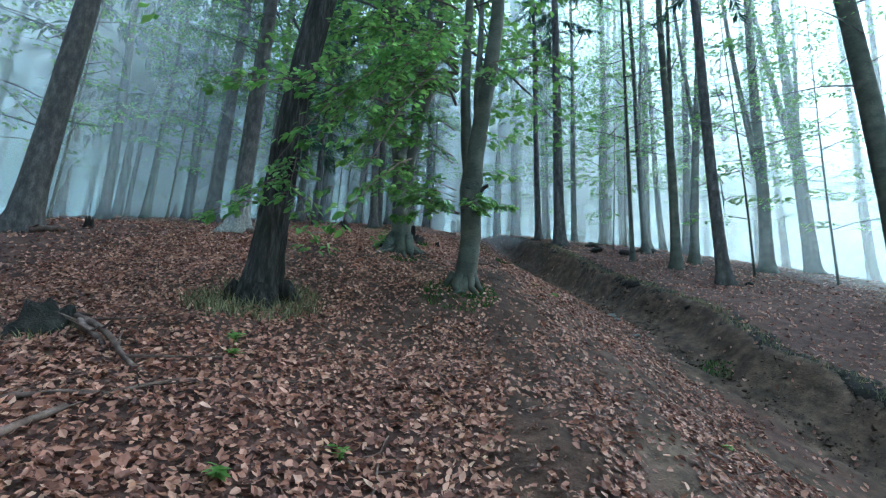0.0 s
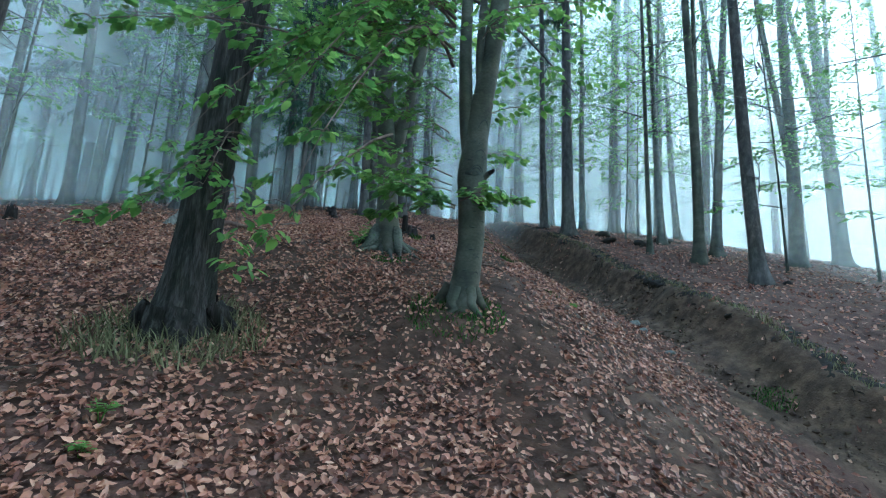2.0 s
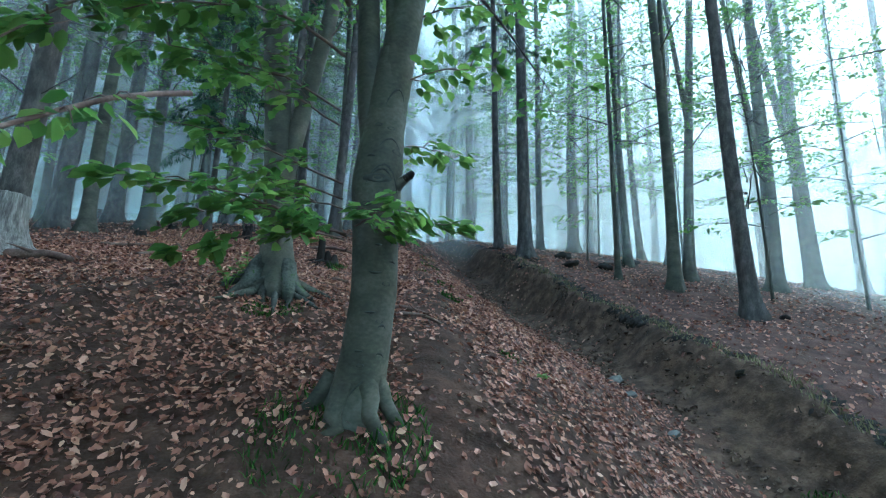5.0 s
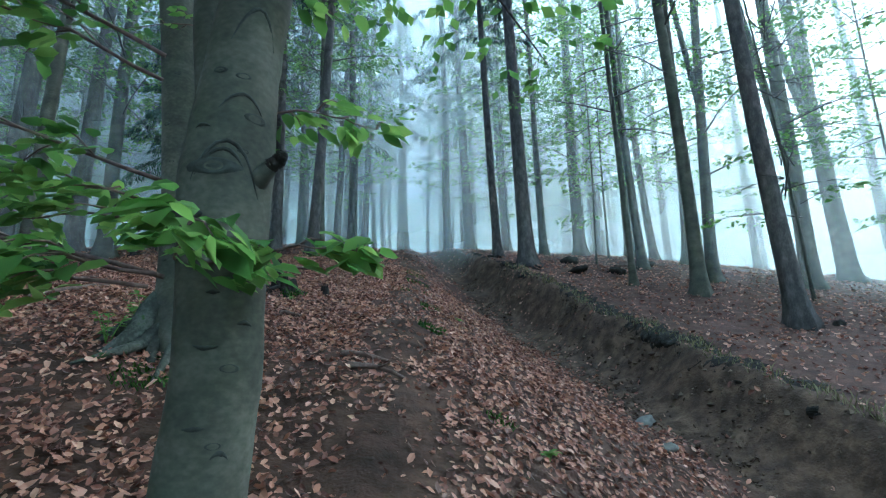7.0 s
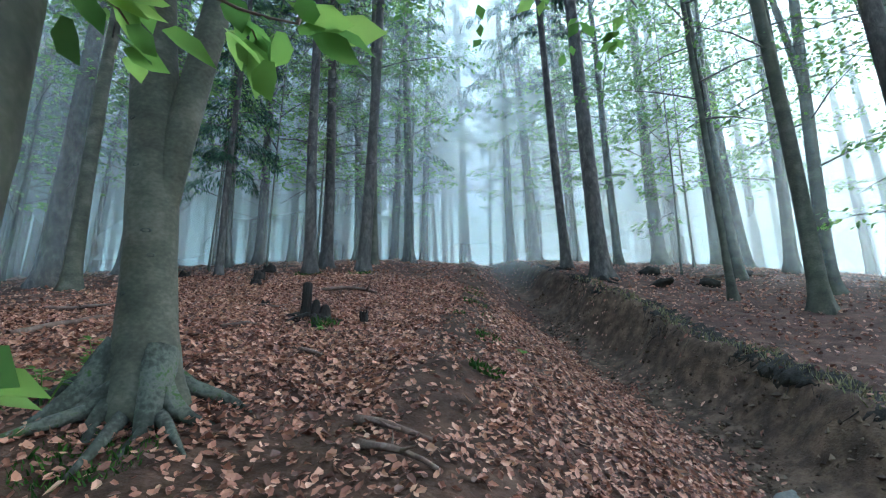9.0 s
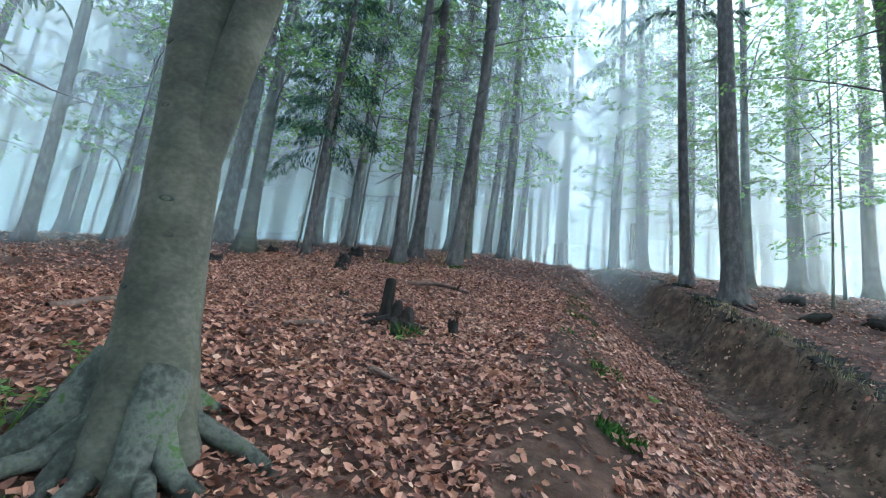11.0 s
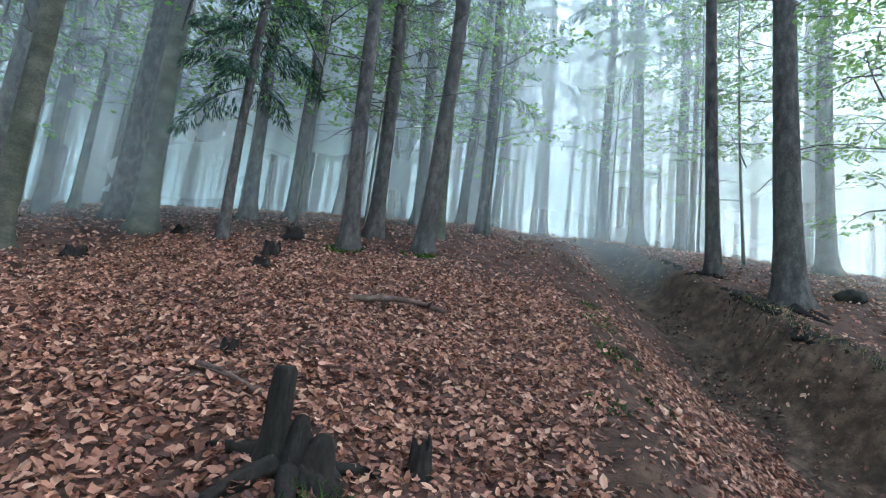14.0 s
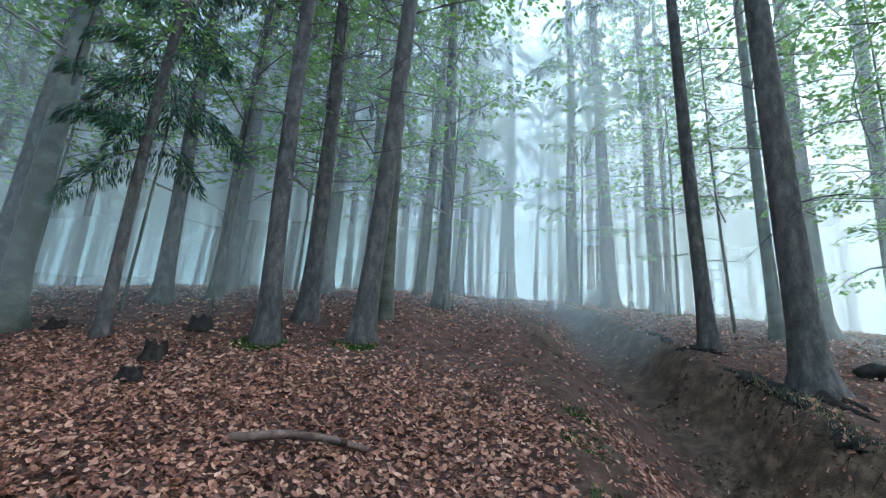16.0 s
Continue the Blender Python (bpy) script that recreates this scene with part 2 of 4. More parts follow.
def spray(start, end, sag, spread, count, size, near=True, flat=0.35):
    """A leafy branch: wood pieces and leaf pieces. Twigs leave the branch on both sides and carry the leaves in a loose layer."""
    p = bend(start, end, sag, 10, 0.015 if near else 0.03)
    length = np.linalg.norm(p[-1] - p[0])
    wood = [tube(p, np.linspace(0.005 * length + 0.003, 0.002, 10), 6)] if near else [tube(p[::3], np.linspace(0.01 * length, 0.004, 4), 4)]
    at, along = [], []
    way = p[-1] - p[0]
    way /= np.linalg.norm(way)
    side = np.cross(way, (0, 0, 1))
    side /= np.linalg.norm(side) + 1e-9
    twigs = max(4, int(length * 7))
    for k in range(twigs):
        s = 0.25 + 0.75 * k / (twigs - 1)
        q = p[min(9, int(s * 9))]
        reach = spread * (1.15 - 0.75 * s) * rng.uniform(0.6, 1.2)
        d = side * (1 if k % 2 else -1) + way * rng.uniform(0.5, 1.0) + np.array((0, 0, rng.normal(-0.12, 0.15) if near else rng.normal(-0.08, 0.06)))
        d /= np.linalg.norm(d)
        tip = q + d * reach
        wood.append(tube(bend(q, tip, 0.03, 4), (0.005, 0.004, 0.003, 0.0015), 4))
        m = max(3, int(count / twigs))
        u = rng.uniform(0.1, 1.05, m)
        at.append(q + (tip - q) * u[:, None] + rng.normal(size=(m, 3)) * (0.03, 0.03, 0.025))
        lat = np.cross(d, (0, 0, 1)) * rng.choice((-1, 1), m)[:, None]
        along.append(d + lat * rng.uniform(0.3, 1.2, m)[:, None] + rng.normal(size=(m, 3)) * 0.2 + (0, 0, -0.25))
    at, along = np.concatenate(at), np.concatenate(along)
    up = rng.normal(size=at.shape) * flat + (0, 0, 1)
    sz = size * rng.uniform(0.65, 1.25, len(at))
    return wood, leaves(at, along, up, sz, *((NEAR_LEAF, NEAR_FACES) if near else (FAR_LEAF, FAR_FACES)))


# ---- ground ----
RISE_Y = (-60, -10, 0, 3.75, 6, 7, 8.5, 10, 11, 12.6, 14.5, 17.5, 21, 25, 32, 60, 160)
RISE_Z = (-19, -3.2, 0.0, 1.25, 2.05, 2.55, 3.22, 3.75, 4.05, 4.45, 5.0, 6.0, 7.15, 8.25, 9.9, 15.5, 33)


LATTICE = np.random.default_rng(3).uniform(-1, 1, (256, 256))


def vnoise(x, y):
    """Smooth random relief, one bump a metre."""
    x, y = np.asarray(x, float) + 500, np.asarray(y, float) + 500
    i, j = np.floor(x).astype(int), np.floor(y).astype(int)
    u, v = x - i, y - j
    u, v = u * u * (3 - 2 * u), v * v * (3 - 2 * v)
    q = lambda a, b: LATTICE[a % 256, b % 256]
    return (q(i, j) * (1 - u) + q(i + 1, j) * u) * (1 - v) + (q(i, j + 1) * (1 - u) + q(i + 1, j + 1) * u) * v


def smooth(a, b, v):
    t = np.clip((v - a) / (b - a), 0, 1)
    return t * t * (3 - 2 * t)


def ditch_lines(y):
    lip = np.interp(y, (-10, 4, 6, 8, 10, 12, 14, 16, 18, 22, 28, 40), (7.5, 6.3, 5.65, 5.0, 4.7, 4.45, 4.25, 3.95, 3.5, 2.9, 2.3, 2.0))
    lip = lip + 0.07 * np.sin(y * 2.1) + 0.04 * np.sin(y * 5.3 + 1)
    wide = np.interp(y, (-10, 12, 18, 24, 34), (0.9, 0.85, 0.8, 0.7, 0.5))
    deep = np.interp(y, (-10, 10, 12, 14, 16, 18, 20, 22, 26, 34), (0.5, 0.5, 0.66, 0.75, 1.0, 0.98, 0.75, 0.6, 0.3, 0.0))
    return lip, wide, deep


def ground_height(x, y):
    """The hillside with its eroded gully, in metres."""
    x, y = np.asarray(x, float), np.asarray(y, float)
    z = np.interp(y, RISE_Y, RISE_Z) + 0.22 * smooth(0.3, -2.0, x) + 0.12 * np.exp(-((x + 8) / 3.5) ** 2 - ((y - 12) / 5) ** 2) - 0.03 * np.maximum(0, -x - 8)
    z = z + 0.16 * np.exp(-((x - 0.15) / 0.6) ** 2 - ((y - 6.95) / 0.7) ** 2)
    lip, wide, deep = ditch_lines(y)
    bed = lip - wide
    edge = np.interp(y, RISE_Y, RISE_Z) - np.interp(y, (-10, 4, 6, 8, 10, 12, 14, 16, 18, 20, 24), (1.2, 1.05, 0.95, 0.88, 0.72, 0.54, 0.46, 0.3, 0.1, 0.1, 0.0))
    right = edge - np.interp(y, (14, 17), (0.015, 0.05)) * np.maximum(0, x - lip) - 0.05 * np.maximum(0, x - 9)
    bottom = edge - deep
    down = smooth(1.15, 0, (bed - x) / np.maximum(0.2, bed - 0.9))
    left = z + (bottom - z) * np.clip(down, 0, 1)
    k = np.clip((x - bed) / wide, 0, 1)
    bank = bottom + (edge - bottom) * (0.3 * k + 0.7 * smooth(0.3, 0.96, k))
    return np.where(x < bed, left, np.where(x < lip, bank, right))


def relief(x, y):
    """Small unevenness of the forest floor."""
    near = np.exp(-np.maximum(0, np.abs(y - 8) - 18) / 10)
    return near * (0.05 * vnoise(x * 0.8, y * 0.8) + 0.025 * vnoise(x * 2.3, y * 2.3) + 0.012 * vnoise(x * 6, y * 6))


def floor_z(x, y):
    return ground_height(x, y) + relief(np.asarray(x, float), np.asarray(y, float))


def on_floor(x, y):
    return float(floor_z(x, y))


def track_x(y):
    return np.interp(y, (-5, 0, 2.5, 5, 8, 13, 15, 18, 24, 40), (0.3, 0.4, 0.64, 0.8, 0.84, 0.9, 1.05, 1.0, 0.95, 1.0))


def humus_amount(x, y):
    """The dark humus of the walked track, the tree feet and a wide area around them."""
    x, y = np.asarray(x, float), np.asarray(y, float)
    d = np.abs(x - track_x(y) - 0.1 * vnoise(y * 0.9, 3.3) - 0.05 * vnoise(y * 3, 8.1))
    patch = 0.8 + 0.6 * vnoise(x * 3.1, y * 1.6) + 0.3 * vnoise(x * 8, y * 8)
    feet = np.maximum(np.exp(-((x - 0.25) / 0.42) ** 2 - ((y - 6.6) / 0.4) ** 2), np.exp(-((x + 0.55) / 0.6) ** 2 - ((y - 8.7) / 0.35) ** 2))
    # Wide area round the three path trees: darker floor with fewer leaves.
    near_patch = 0.75 * smooth(3.6, 5.2, y) * (1 - smooth(8.8, 10.2, y)) * smooth(-3.8, -2.4, x) * (1 - smooth(1.6, 2.6, x)) * np.clip(0.8 + 0.5 * vnoise(x * 1.4 + 5, y * 1.4), 0.3, 1)
    feet = np.maximum(feet, near_patch)
    return np.maximum((1 - smooth(0.15, 0.42, d)) * np.clip(patch, 0.45, 1) * np.interp(y, (0, 20, 30), (1, 0.9, 0.4)), feet * np.clip(patch, 0.5, 1))


def bareness(x, y):
    """How bare of leaves the floor is: the humus patches with the walked track, the gully's bed and its steep bank."""
    x, y = np.asarray(x, float), np.asarray(y, float)
    lip, wide, deep = ditch_lines(y)
    u = (x - lip) / np.maximum(0.3, wide)
    strength = np.interp(y, (-10, 18, 26, 34), (1, 1, 0.6, 0))
    bank = smooth(-1.75, -1.2, u + 0.3 * vnoise(x * 2, y * 2)) * (1 - smooth(0.0, 0.14, u)) * strength
    scuffed = np.interp(y, (4, 8), (1.3, 0.5)) * smooth(0.3, 0.9, x - track_x(y)) * (1 - smooth(-0.9, -0.6, u)) * np.clip(0.6 + vnoise(x * 2.2, y * 1.4), 0, 1) * np.interp(y, (0, 12, 18), (1, 0.8, 0.3))
    return np.clip(np.maximum(np.maximum(bank, scuffed), humus_amount(x, y)), 0, 1)


def axis(lo, hi, step, far):
    a = list(np.arange(lo, hi, step))
    s, v = step, hi
    while v < far[1]:
        a.append(v)
        s *= 1.18
        v += s
    a.append(far[1])
    s, v, left = step, lo, []
    while v > far[0]:
        s *= 1.18
        v -= s
        left.append(v)
    return np.array(left[::-1] + a)


def ground_sheet():
    xs, ys = axis(-5, 6.6, 0.065, (-170, 170)), axis(-1, 21, 0.1, (-60, 160))
    gx, gy = np.meshgrid(xs, ys)
    lip, wide, deep = ditch_lines(gy)
    z = floor_z(gx, gy)
    b = bareness(gx, gy)
    clods = 0.045 * vnoise(gx * 2.6 + 7, gy * 1.7) + 0.022 * vnoise(gx * 6 + 3, gy * 5) + 0.012 * vnoise(gx * 13, gy * 11)
    z = z + clods * b
    v = np.stack([gx, gy, z], -1).reshape(-1, 3)
    nx = len(xs)
    i, j = np.meshgrid(np.arange(len(ys) - 1), np.arange(nx - 1), indexing="ij")
    q = (i * nx + j).ravel()
    f = np.stack([q, q + 1, q + nx + 1, q + nx], -1)
    ob = mesh_object("ground", v, f, SOIL)
    at = ob.data.attributes.new("bare", "FLOAT", "POINT")
    at.data.foreach_set("value", b.ravel().astype(np.float32))
    at = ob.data.attributes.new("humus_amount", "FLOAT", "POINT")
    at.data.foreach_set("value", humus_amount(gx, gy).ravel().astype(np.float32))
    return tagged(ob, "sloping forest floor of brown soil and leaf mould with an eroded gully", "ground", kind="structure")


ground_sheet()


# Glowing ring that stands in for distant fog and brightens the mist veils.
def backdrop():
    a = np.linspace(0, 2 * np.pi, 65)[:-1]
    ring = np.stack([95 * np.cos(a), 20 + 95 * np.sin(a)], -1)
    v = np.concatenate([np.c_[ring, np.full(64, -30.0)], np.c_[ring, np.full(64, BACKDROP_TOP)]])
    i = np.arange(64)
    k = (i + 1) % 64
    m = bpy.data.materials.new("glowing_fog_backdrop")
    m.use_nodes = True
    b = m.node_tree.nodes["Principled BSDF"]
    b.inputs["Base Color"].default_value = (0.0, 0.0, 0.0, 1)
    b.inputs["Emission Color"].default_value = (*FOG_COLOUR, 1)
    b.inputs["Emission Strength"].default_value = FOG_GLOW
    tagged(mesh_object("backdrop", v, np.stack([i, k, 64 + k, 64 + i], -1), m), "glowing pale bluish white backdrop imitating fog beyond the last trees", "fog", kind="structure")


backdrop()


# ---- mist: see-through veils imitating haze among the trees, at growing distance from the walk ----
def mist_veil(reach, density):
    n = 120
    a = np.linspace(0, 2 * np.pi, n, endpoint=False)
    x, y = 0.6 + reach * np.cos(a), np.where(np.sin(a) > 0, 11.5, 0.5) + reach * np.sin(a)
    heights = (-0.4, 0.0, 1.0, 2.5, 8.0, 30.0)
    base = ground_height(x, y)
    v = np.concatenate([np.stack([x, y, base + h], -1) for h in heights])
    u = np.concatenate([[0], np.cumsum(np.hypot(np.diff(x), np.diff(y)))])
    i = np.arange(n)
    k = (i + 1) % n
    f = np.concatenate([np.stack([r * n + i, r * n + k, (r + 1) * n + k, (r + 1) * n + i], -1) for r in range(len(heights) - 1)])
    ob = mesh_object("mist", v, f, mist_material("haze_veil", density, 0.8 if reach < 12 else 0.5 if reach < 20 else 0.0))
    uv = ob.data.uv_layers.new(name="UVMap")
    idx = np.zeros(len(ob.data.loops), dtype=np.int32)
    ob.data.loops.foreach_get("vertex_index", idx)
    h = np.repeat(np.array(heights), n)
    uu = np.tile(u, len(heights))
    uv.data.foreach_set("uv", np.stack([uu[idx], h[idx]], -1).astype(np.float32).ravel())
    tagged(ob, "thin see-through veil imitating bluish white morning mist between the trees", "mist", kind="stuff")


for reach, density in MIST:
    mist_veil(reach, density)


# ---- trees ----
def trunk_line(lean, height, radius, curve=(0, 0), n=16, below=0.35):
    h = np.concatenate([[-below, 0, 0.12, 0.28, 0.5, 0.85, 1.3], np.linspace(2, height, n)])
    p = np.stack([lean[0] * h + curve[0] * np.sin(h * 0.55), lean[1] * h + curve[1] * np.sin(h * 0.5 + 1), h], -1)
    r = radius * (1.0 - 0.75 * np.clip(h / height, 0, 1) ** 0.9) * 1.05
    return p, r, h


def trunk(parent, mat, lean, height, radius, flare=0.9, lobes=5, curve=(0.02, 0.02), sides=16, rough=0.012):
    p, r, h = trunk_line(lean, height, radius, curve)
    amount = flare * np.exp(-np.maximum(h, 0) / 0.22)
    r = r * (1 + 0.25 * flare * np.exp(-np.maximum(h, 0) / 0.5))
    part("trunk", [tube(p, r, sides, (lobes, rng.uniform(0, 6), amount), rough)], mat, parent)
    return p, r, h


def roots(parent, radius, count, reach, mat, base, slope=0.3):
    """Surface roots that leave the foot of a trunk and dip into the ground."""
    made = []
    for k in range(count):
        a = 2 * np.pi * k / count + rng.uniform(-0.3, 0.3)
        d = reach * rng.uniform(0.6, 1.1)
        pts = []
        for s in np.linspace(0, 1, 7):
            x, y = math.cos(a + 0.5 * s * rng.uniform(-1, 1)) * (radius * 0.8 + d * s), math.sin(a) * (radius * 0.8 + d * s)
            g = on_floor(base[0] + x, base[1] + y) - base[2]
            pts.append((x, y, g + 0.20 * (1 - s) ** 2 - 0.05 * s))
        made.append(part("root", [tube(pts, np.linspace(radius * 0.42, 0.015, 7), 8, rough=0.05)], mat, parent))
    return made


def dead_twigs(p, h, r, low, high, count, reach):
    out = []
    for _ in range(count):
        hh = rng.uniform(low, high)
        q = np.array([np.interp(hh, h, p[:, c]) for c in range(3)])
        a = rng.uniform(0, 2 * np.pi)
        d = reach * rng.uniform(0.35, 1.0)
        tip = q + np.array((math.cos(a) * d, math.sin(a) * d, rng.uniform(-0.25, 0.25) * d))
        line = bend(q, tip, rng.uniform(-0.1, 0.08) * d, 6, 0.02)
        out.append(tube(line, np.linspace(0.014, 0.003, 6), 4))
        for s in (2, 3, 4):
            out.append(tube(bend(line[s], line[s] + rng.normal(size=3) * (0.22, 0.22, 0.1) * d, 0, 3), (0.005, 0.003, 0.002), 3))
    return out


def beech_crown(low, high, count, reach, per, size, lean=(0, 0)):
    wood, green = [], []
    for k in range(count):
        h = low + (high - low) * (k + rng.uniform(0, 1)) / count
        a = k * 2.4 + rng.uniform(-0.5, 0.5)
        d = reach * rng.uniform(0.55, 1.1) * (1.0 if h < 0.7 * high else 0.7)
        q = np.array((lean[0] * h, lean[1] * h, h))
        tip = q + np.array((math.cos(a) * d, math.sin(a) * d, rng.uniform(-0.12, 0.3) * d))
        w, g = spray(q, tip, 0.06 * d, 0.5 * d, per, size, near=False, flat=0.25)
        wood += w[:1]
        green.append(g)
    return wood, green


def spruce_crown(low, high, count, reach, lean=(0, 0), dense=26):
    wood, green = [], []
    for k in range(count):
        h = low + (high - low) * (k + rng.uniform(0, 1)) / count
        a = k * 2.4 + rng.uniform(-0.4, 0.4)
        d = reach * (1.05 - 0.75 * (h - low) / (high - low)) * rng.uniform(0.6, 1.1)
        q = np.array((lean[0] * h, lean[1] * h, h))
        tip = q + np.array((math.cos(a) * d, math.sin(a) * d, -0.35 * d))
        line = bend(q, tip, 0.10 * d, 6)
        wood.append(tube(line, np.linspace(0.025 if dense < 100 else 0.012, 0.004, 6), 4))
        m = int(dense * d)
        s = rng.uniform(0.2, 1.0, m)
        at = q + (tip - q) * s[:, None] + np.c_[np.zeros(m), np.zeros(m), 0.4 * d * s * (1 - s)]
        out = (tip - q) / d
        side = np.cross(out, (0, 0, 1)) * rng.choice((-1, 1), m)[:, None]
        if dense > 100:
            reach_out = rng.uniform(0, 0.38, m) * (1.15 - s)
            at = at + side * reach_out[:, None] + np.c_[np.zeros(m), np.zeros(m), -0.5 * reach_out - rng.uniform(0, 0.16, m)]
        along = side * rng.uniform(0.3, 1.0, m)[:, None] + out * 0.5 + np.c_[np.zeros(m), np.zeros(m), rng.uniform(-1.1, -0.2, m)]
        shape = FAR_LEAF * (1, 0.25 if dense > 20 else 0.4, 1)
        green.append(leaves(at, along, rng.normal(size=(m, 3)) * 0.5 + (0, 0, 1), rng.uniform(0.2, 0.5, m) * (26 / dense) ** 0.5, shape, FAR_FACES))
    return wood, green


CROWNS = {"beech": [], "shade_canopy": [], "spruce": [], "low_spruce": [], "young": [], "thin": [], "far_beech": [], "far_spruce": []}


def crown_meshes():
    """Four crowns of each kind, shared by the trees further off."""
    for k in range(4):
        w, g = beech_crown(3.0 + 0.7 * k, 17, 44, 2.9, 140, 0.115)
        a, b = part("branchwork", w, SPRUCE, None), part("foliage", g, GREEN, None)
        CROWNS["beech"].append((a.data, b.data))
        bpy.data.objects.remove(a), bpy.data.objects.remove(b)
        # the first kind: unseen high crowns added over the path trees to darken the ground
        for kind, make, mat in (("shade_canopy", lambda: beech_crown(9.0, 16, 44, 4.2, 230, 0.15), GREEN), ("low_spruce", lambda: spruce_crown(2.6, 12, 60, 1.5, dense=230), NEEDLE), ("young", lambda: beech_crown(1.6 + 0.4 * k, 9, 22, 2.0, 120, 0.10), GREEN), ("thin", lambda: beech_crown(2.6 + 0.7 * k, 17, 24, 2.4, 100, 0.09), GREEN), ("far_beech", lambda: beech_crown(1.8 + 0.7 * k, 18, 28, 3.0, 50, 0.16), GREEN), ("far_spruce", lambda: spruce_crown(5.0 + k, 21, 32, 2.2, dense=12), NEEDLE)):
            w, g = make()
            a, b = part("branchwork", w, SPRUCE, None), part("foliage", g, mat, None)
            CROWNS[kind].append((a.data, b.data))
            bpy.data.objects.remove(a), bpy.data.objects.remove(b)
        w, g = spruce_crown(6.5 + 1.0 * k, 20, 46, 2.1, dense=48)
        w += dead_twigs(np.array([(0, 0, 0), (0, 0, 20.0)]), np.array([0, 20.0]), None, 1.8, 9, 38, 1.7)
        a, b = part("branchwork", w, SPRUCE, None), part("foliage", g, NEEDLE, None)
        CROWNS["spruce"].append((a.data, b.data))
        bpy.data.objects.remove(a), bpy.data.objects.remove(b)


crown_meshes()


def shared_crown(parent, kind, k, turn, lean, scale=1.0):
    for name, data in zip(("branchwork", "foliage"), CROWNS[kind][k]):
        ob = new(name, data)
        tagged(ob, kind="stuff").parent = parent
        ob.scale = (scale, scale, scale)
        ob.rotation_euler = (-math.atan(lean[1]), math.atan(lean[0]), turn)


LABELS = {"beech": "tall grey-barked beech tree with thin green foliage in mist", "spruce": "tall brown-barked spruce tree with bare dead lower twigs"}


def forest_tree(kind, x, y, radius, lean=(0, 0), height=22.0, label="", scale=1.0, flare=0.55, crown=""):
    radius = 0.88 * radius
    t = empty(kind + "_tree", x, y, on_floor(x, y), label or LABELS[kind], "tree", "trees of the hillside forest")
    trunk(t, BEECH if kind == "beech" else SPRUCE, lean, height, radius, flare, int(rng.integers(4, 7)), (rng.uniform(-0.05, 0.05), rng.uniform(-0.04, 0.04)), 14)
    shared_crown(t, crown or kind, int(rng.integers(0, 4)), rng.uniform(0, 6), lean, scale)
    return t


# measured trees: kind, place, radius at chest height, lean
TREES = [
    ("spruce", -7.4, 8.8, 0.26, 0.05), ("beech", 9.35, 10.6, 0.285, -0.065), ("spruce", -4.25, 10.2, 0.17, 0.01),
    ("spruce", -7.8, 16.6, 0.25, 0.015), ("beech", -6.7, 15.9, 0.17, 0.0), ("spruce", -8.0, 19.3, 0.25, 0.015),
    ("beech", -6.5, 18.2, 0.2, -0.02), ("spruce", -4.75, 17.85, 0.09, 0.01), ("spruce", -6.2, 21.0, 0.18, -0.03),
    ("spruce", -5.45, 21.5, 0.13, 0.015), ("spruce", -2.73, 18.15, 0.15, -0.025), ("spruce", -2.82, 19.75, 0.16, -0.016),
    ("spruce", -1.6, 18.55, 0.16, 0.045), ("beech", -1.65, 20.1, 0.12, -0.016), ("spruce", -2.86, 23.7, 0.19, -0.03),
    ("spruce", -1.1, 23.2, 0.18, -0.01), ("spruce", 3.6, 28.2, 0.26, -0.03), ("spruce", 5.4, 29.4, 0.18, -0.02),
    ("spruce", 3.52, 20.4, 0.14, -0.03), ("spruce", 3.95, 18.45, 0.22, -0.02), ("beech", 5.8, 16.4, 0.075, -0.01),
    ("beech", 7.1, 18.7, 0.13, -0.03), ("beech", 6.78, 15.5, 0.16, -0.01), ("beech", 8.2, 17.4, 0.16, 0.075),
    ("spruce", 6.88, 12.98, 0.17, -0.042), ("beech", 10.5, 17.2, 0.23, 0.02), ("beech", 13.9, 19.9, 0.3, -0.03),
    ("beech", 9.5, 20.8, 0.18, 0.05),
]
PLACED = {}
for kind, x, y, radius, lean in TREES:
    PLACED[x, y] = forest_tree(kind, x, y, radius, (lean, 0), crown="thin" if kind == "beech" and x > 4 else "low_spruce" if radius < 0.1 else "", scale=0.75 if kind == "spruce" and 0.1 < radius < 0.145 else 1.0, flare=0.7)


def far_forest(count, seed, low, high):
    """The further rows of the forest, and unseen rows added behind the start."""
    rnd = random.Random(seed)
    taken = [(x, y) for _, x, y, _, _ in TREES]
    made = 0
    while made < count:
        x, y = rnd.uniform(-34, 36), rnd.uniform(low, high)
        if 3 < y < 23 and -9.2 < x < 5 or 3 < y < 20.5 and 0 < x < 12 or y > 3 and abs(x - 1.2) < (1.6 if y < 34 else 0.5) or 3 < y < 6 and abs(x) < 14 or y < 3 and abs(x - 0.5) < 3:
            continue
        if x > 8 and y < 45 and rnd.random() < (0.72 if x > 13 else 0.25):
            continue
        if min(math.hypot(x - a, y - b) for a, b in taken) < 1.45:
            continue
        taken.append((x, y))
        made += 1
        kind = "spruce" if rnd.random() < (0.55 if x < 4 else 0.2) else "beech"
        forest_tree(kind, x, y, rnd.uniform(0.1, 0.25), (rnd.gauss(0, 0.02), rnd.gauss(0, 0.02)), rnd.uniform(19, 25), scale=rnd.uniform(0.9, 1.2), crown="far_" + kind if x < 8 or y > 40 else "thin")


far_forest(270, 11, 3, 56)
# Unseen trees behind and beside the start, added to block open-sky light.
far_forest(50, 12, -22, 2.5)


